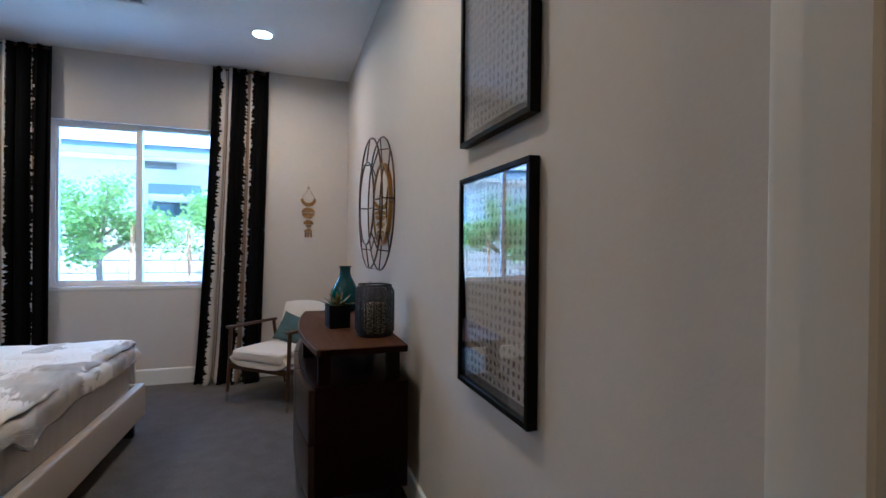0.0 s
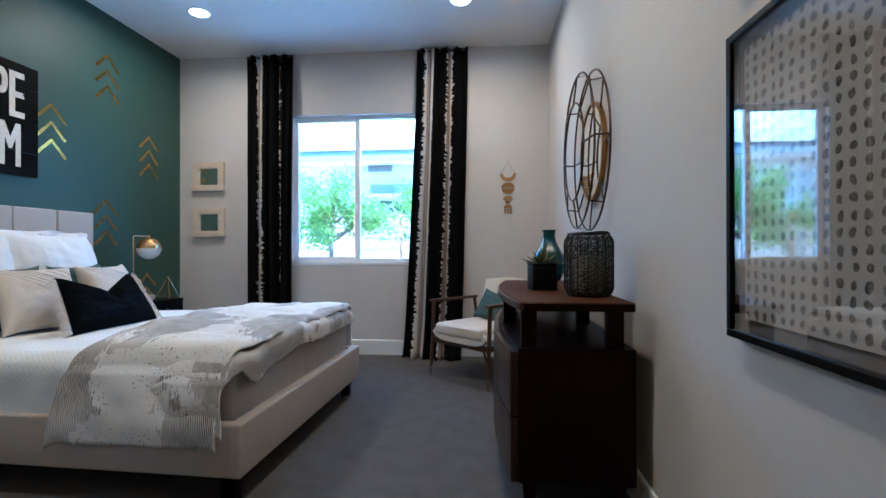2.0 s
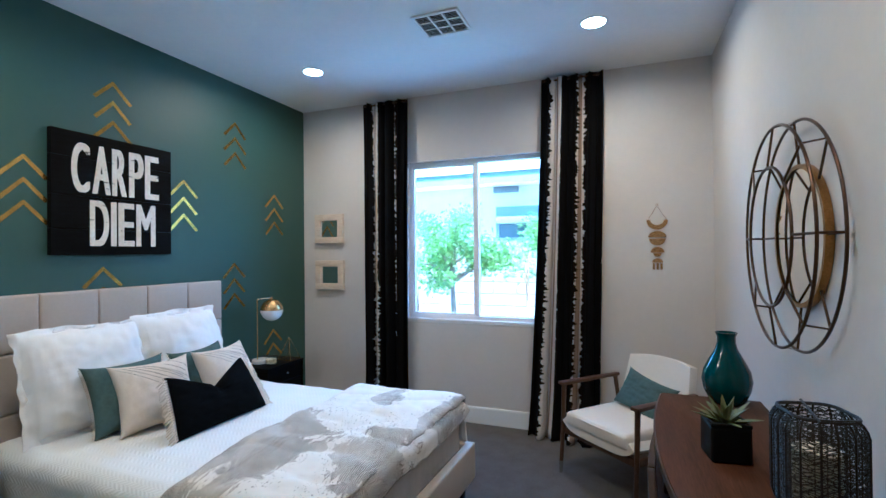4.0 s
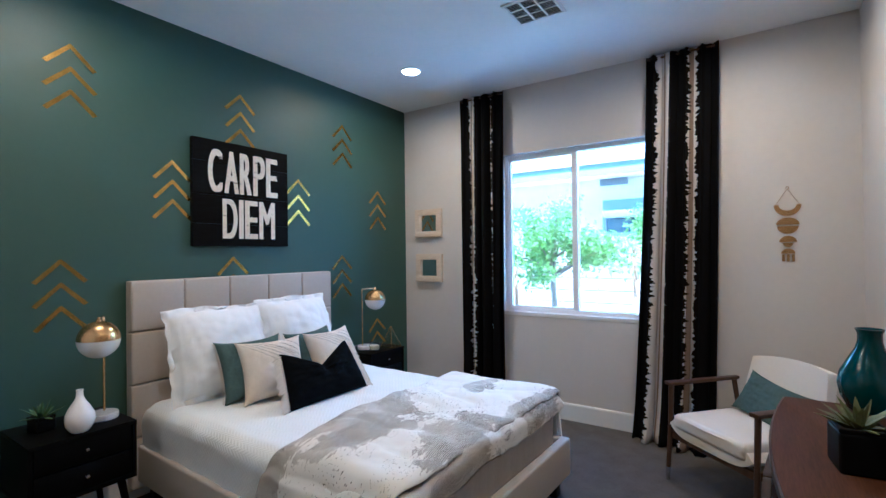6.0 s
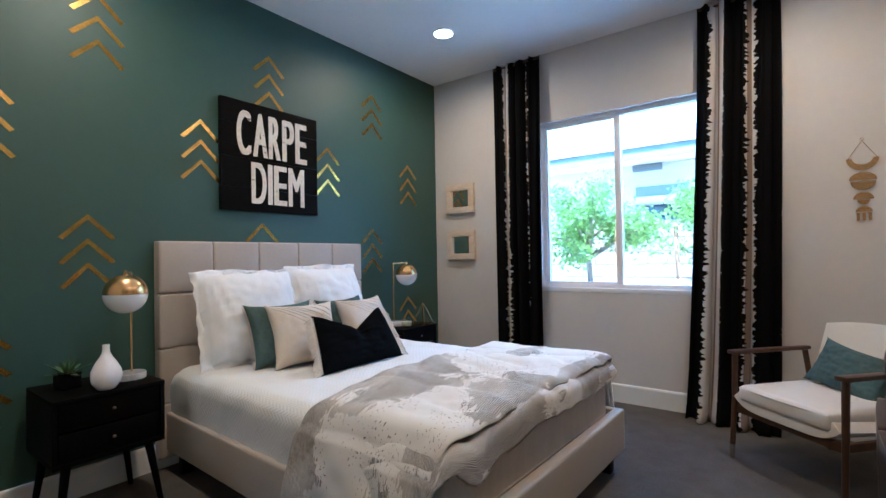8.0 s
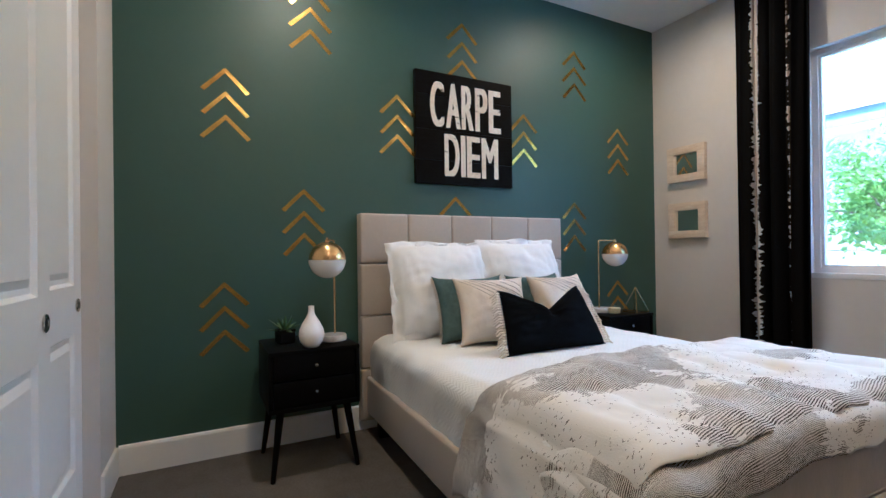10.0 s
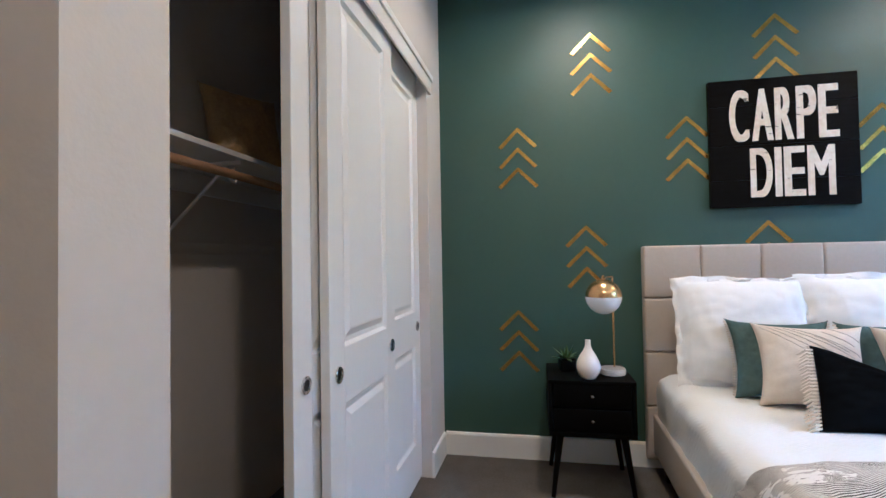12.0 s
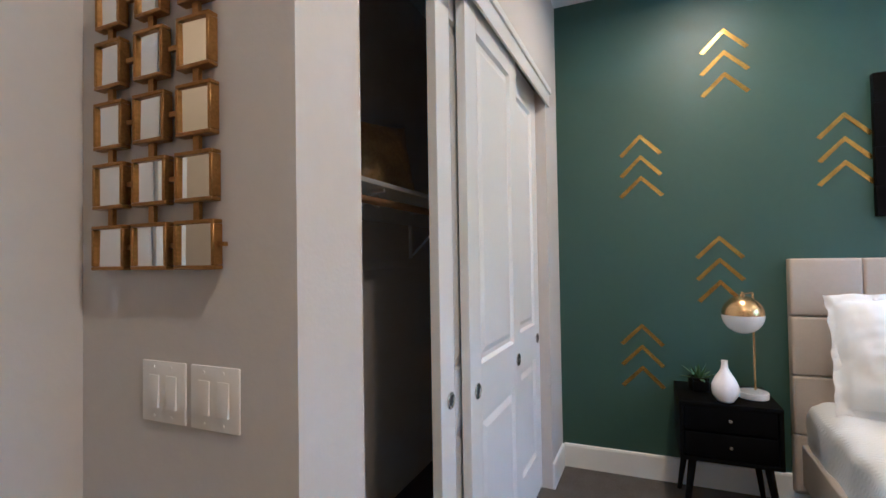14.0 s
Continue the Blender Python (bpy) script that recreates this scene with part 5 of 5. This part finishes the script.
# ---- armchair ----
def build_armchair():
    m = Matrix.Translation((-0.341, 4.099, 0)) @ Matrix.Rotation(radians(-42), 4, "Z")
    # here local x runs along the front from one leg to the other, local y towards the back
    c = thing("armchair", "ivory upholstered armchair with a dark wooden frame", "armchair", m)
    w = 0.315
    for s in (-1, 1):
        part("front_leg", tubed([(s * (w + 0.005), 0.0, 0.07), (s * w, 0.02, 0.36), (s * w, 0.03, 0.615)], 0.014, 12, r_end=0.017), CHAIRWOOD, c)
        part("foot_cap", tubed([(s * (w + 0.006), -0.002, 0.0), (s * (w + 0.005), 0.0, 0.085)], 0.011, 12, r_end=0.0155), CHROME, c, "pale metal foot sleeve")
        part("rear_leg", tubed([(s * (w - 0.03), 0.66, 0.0), (s * (w - 0.02), 0.56, 0.32), (s * (w - 0.01), 0.52, 0.612)], 0.012, 12, r_end=0.016), CHAIRWOOD, c)
        bm = bmesh.new()
        prism(bm, [(-0.03, 0.0), (0.03, 0.0), (0.022, 0.3), (0.018, 0.56), (-0.018, 0.56), (-0.024, 0.3)], 0.612, 0.635, 0.007, Matrix.Translation((s * w, 0.0, 0)))
        part("armrest", bm, CHAIRWOOD, c)
        part("side_rail", boxed((s * w - 0.011, 0.02, 0.285), (s * w + 0.011, 0.58, 0.325), 0.004), CHAIRWOOD, c)
    part("front_rail", boxed((-w, 0.018, 0.275), (w, 0.04, 0.32), 0.004), CHAIRWOOD, c)
    part("rear_rail", boxed((-w + 0.02, 0.555, 0.275), (w - 0.02, 0.577, 0.32), 0.004), CHAIRWOOD, c)

    def shell(u, v):
        # seat pan that sweeps up into the back
        x = (u - 0.5) * 2
        if v < 0.45:
            k = v / 0.45
            y, z = 0.005 + 0.50 * k, 0.335 - 0.03 * k
            wd = 0.285
        else:
            k = (v - 0.45) / 0.55
            y, z = 0.505 + 0.03 * math.sin(k * 1.5) + 0.15 * k, 0.305 + 0.49 * k
            wd = 0.285 - 0.035 * k
        side = abs(x) ** 6
        lift = 0.055 * side * (1 if v < 0.45 else max(0, 1 - (v - 0.45) / 0.3))
        wing = 0.05 * x * x * (max(0.0, v - 0.5) / 0.5)
        return (x * wd, y - wing, z + lift - (0.02 * x * x * v))

    sh = part("shell", grid_sheet(shell, 28, 44), UPHOLSTERY, c, smooth=180)
    md = sh.modifiers.new("thick", "SOLIDIFY")
    md.thickness, md.offset = 0.055, 0
    bv = sh.modifiers.new("round", "BEVEL")
    bv.width, bv.segments = 0.018, 3
    st = boxed((-0.265, -0.01, 0.355), (0.265, 0.50, 0.445), 0.035, 4)
    for v in st.verts:
        v.co.z += 0.02 * max(0, 1 - (v.co.x / 0.27) ** 2) * (1 if v.co.z > 0.4 else 0)
    part("seat_cushion", st, UPHOLSTERY, c, "plump ivory seat cushion with piping", smooth=60)
    pp = [(x, y, 0.432) for x, y in ((-0.255, 0.0), (0.0, -0.014), (0.255, 0.0))]
    part("piping", tubed(pp, 0.005, 6), UPHOLSTERY, c)
    cw = m @ Matrix.Translation((-0.02, 0.40, 0.43)) @ Matrix.Rotation(radians(-90), 4, "Z") @ Matrix.Rotation(radians(-28), 4, "Y") @ Matrix.Rotation(radians(-10), 4, "X")
    cushion("cushion", "teal velvet lumbar cushion on the armchair", 0.44, 0.28, 0.12, cw, VELVET, seed=12)


build_armchair()


# ---- mirrors and switches beside the door ----
def build_mirror_grid():
    t = thing("mirror_panel", "wall panel of small square gold-framed mirrors", "mirror")
    cols = ((0.429, 0.538), (0.555, 0.665), (0.680, 0.792))
    rows = ((1.357, 1.459), (1.485, 1.590), (1.611, 1.720), (1.740, 1.850), (1.868, 1.978))
    for y0, y1 in cols:
        for z0, z1 in rows:
            y0, y1, z0, z1 = y0 + 0.003, y1 - 0.003, z0 + 0.004, z1 - 0.004
            f, x0, x1 = 0.008, NX + 0.006, NX + 0.028
            b = bmesh.new()
            for lo, hi in (((x0, y0, z0), (x1, y1, z0 + f)), ((x0, y0, z1 - f), (x1, y1, z1)), ((x0, y0, z0 + f), (x1, y0 + f, z1 - f)), ((x0, y1 - f, z0 + f), (x1, y1, z1 - f))):
                box(b, lo, hi, 0.0015, 1)
            fr = part("tile_frame", b, ANTIQUE, t)
            tilt = random.Random(int(y0 * 1000 + z0 * 100)).uniform(-1.2, 1.2)
            mm = Matrix.Translation((x1 - 0.008, (y0 + y1) / 2, (z0 + z1) / 2)) @ pose(0, 0, 0, 0, tilt * 0.6, tilt)
            part("mirror_glass", boxed((-0.0015, -(y1 - y0) / 2 + f - 0.001, -(z1 - z0) / 2 + f - 0.001), (0.0015, (y1 - y0) / 2 - f + 0.001, (z1 - z0) / 2 - f + 0.001), m=mm), MIRROR, fr, smooth=None)
    for (a0, a1), (b0, b1) in zip(cols, cols[1:]):
        for z0, z1 in rows:
            zm = (z0 + z1) / 2
            part("link", boxed((NX + 0.012, a1 - 0.003, zm - 0.005), (NX + 0.02, b0 + 0.003, zm + 0.005)), ANTIQUE, t, smooth=None)
    for (a0, a1), (b0, b1) in zip(rows, rows[1:]):
        for y0, y1 in cols:
            ym = (y0 + y1) / 2
            part("link", boxed((NX + 0.012, ym - 0.008, a1 - 0.004), (NX + 0.02, ym + 0.008, b0 + 0.004)), ANTIQUE, t, smooth=None)
    part("end_pin", boxed((NX + 0.012, 0.792, 1.404), (NX + 0.02, 0.808, 1.412)), ANTIQUE, t, smooth=None)


build_mirror_grid()


def switch_plate(y0, y1):
    t = thing("light_switch", "white double rocker light switch plate", "light switch", group="wall switches by the mirrors")
    part("plate", boxed((NX + 0.0005, y0, 1.056), (NX + 0.006, y1, 1.178), 0.003), PLASTIC, t)
    w = (y1 - y0)
    for c in (0.29, 0.69):
        yc = y0 + c * w
        b = boxed((NX + 0.004, yc - 0.015, 1.084), (NX + 0.0105, yc + 0.015, 1.150), 0.002)
        for v in b.verts:
            if v.co.x > NX + 0.008 and v.co.z > 1.117:
                v.co.x -= 0.003
        part("rocker", b, PLASTIC, t)
        for z in (1.068, 1.166):
            part("screw", lathed([(0, 0.0012), (0.003, 0.001), (0.0032, 0)], 10, Matrix.Translation((NX + 0.006, yc, z)) @ pose(0, 0, 0, 0, 90)), PLASTIC, t)


switch_plate(0.562, 0.686)
switch_plate(0.701, 0.826)

# ---- things in the closet ----
cushion("pillow", "gold satin cushion leaning on the closet shelf", 0.38, 0.40, 0.14, Matrix.Translation((-2.14, 0.36, 1.693)) @ Matrix.Rotation(radians(64), 4, "Z") @ Matrix.Rotation(radians(-14), 4, "Y"), GOLDSATIN, seed=15)


# ---- ceiling fixtures ----
def downlight(x, y):
    t = thing("ceiling_light", "round recessed warm ceiling downlight", "ceiling light", pose(x, y, CEIL), "recessed ceiling lights")
    part("trim_ring", lathed([(0.072, -0.001), (0.074, -0.006), (0.090, -0.004), (0.093, -0.0005)], 40), TRIM, t)
    part("lens", lathed([(0, -0.003), (0.072, -0.003), (0.072, -0.0005), (0, -0.0005)], 40), BULB, t, "glowing lamp lens")


for lx, ly in DOWNLIGHTS[:4]:
    downlight(lx, ly)


def ceiling_vent():
    t = thing("ceiling_vent", "white ceiling air register with divided openings", "vent")
    x0, x1, y0, y1, z = -1.40, -1.078, 3.62, 3.925, CEIL
    b = bmesh.new()
    f = 0.022
    for lo, hi in (((x0, y0, z - 0.012), (x1, y0 + f, z - 0.0005)), ((x0, y1 - f, z - 0.012), (x1, y1, z - 0.0005)), ((x0, y0 + f, z - 0.012), (x0 + f, y1 - f, z - 0.0005)), ((x1 - f, y0 + f, z - 0.012), (x1, y1 - f, z - 0.0005))):
        box(b, lo, hi, 0.003, 1)
    part("border", b, TRIM, t)
    # No duct is modelled: a dark plate gives the shade behind the slats.
    part("backing", boxed((x0 + f, y0 + f, z - 0.003), (x1 - f, y1 - f, z - 0.001)), GREYPAPER, t, "dark plate standing in for the duct's shade", smooth=None)
    for k in (1, 2):
        xm = x0 + f + (x1 - x0 - 2 * f) * k / 3
        part("divider", boxed((xm - 0.006, y0 + f, z - 0.011), (xm + 0.006, y1 - f, z - 0.003)), TRIM, t, smooth=None)
    for k in range(1, 3):
        ym = y0 + f + (y1 - y0 - 2 * f) * k / 3
        part("divider", boxed((x0 + f, ym - 0.005, z - 0.010), (x1 - f, ym + 0.005, z - 0.003)), TRIM, t, smooth=None)
    n = 15
    for k in range(n):
        ym = y0 + f + (y1 - y0 - 2 * f) * (k + 0.5) / n
        part("slat", boxed((x0 + f, -0.006, -0.0005), (x1 - f, 0.006, 0.0005), m=Matrix.Translation((0, ym, z - 0.0065)) @ pose(0, 0, 0, 35)), TRIM, t, smooth=None)


ceiling_vent()
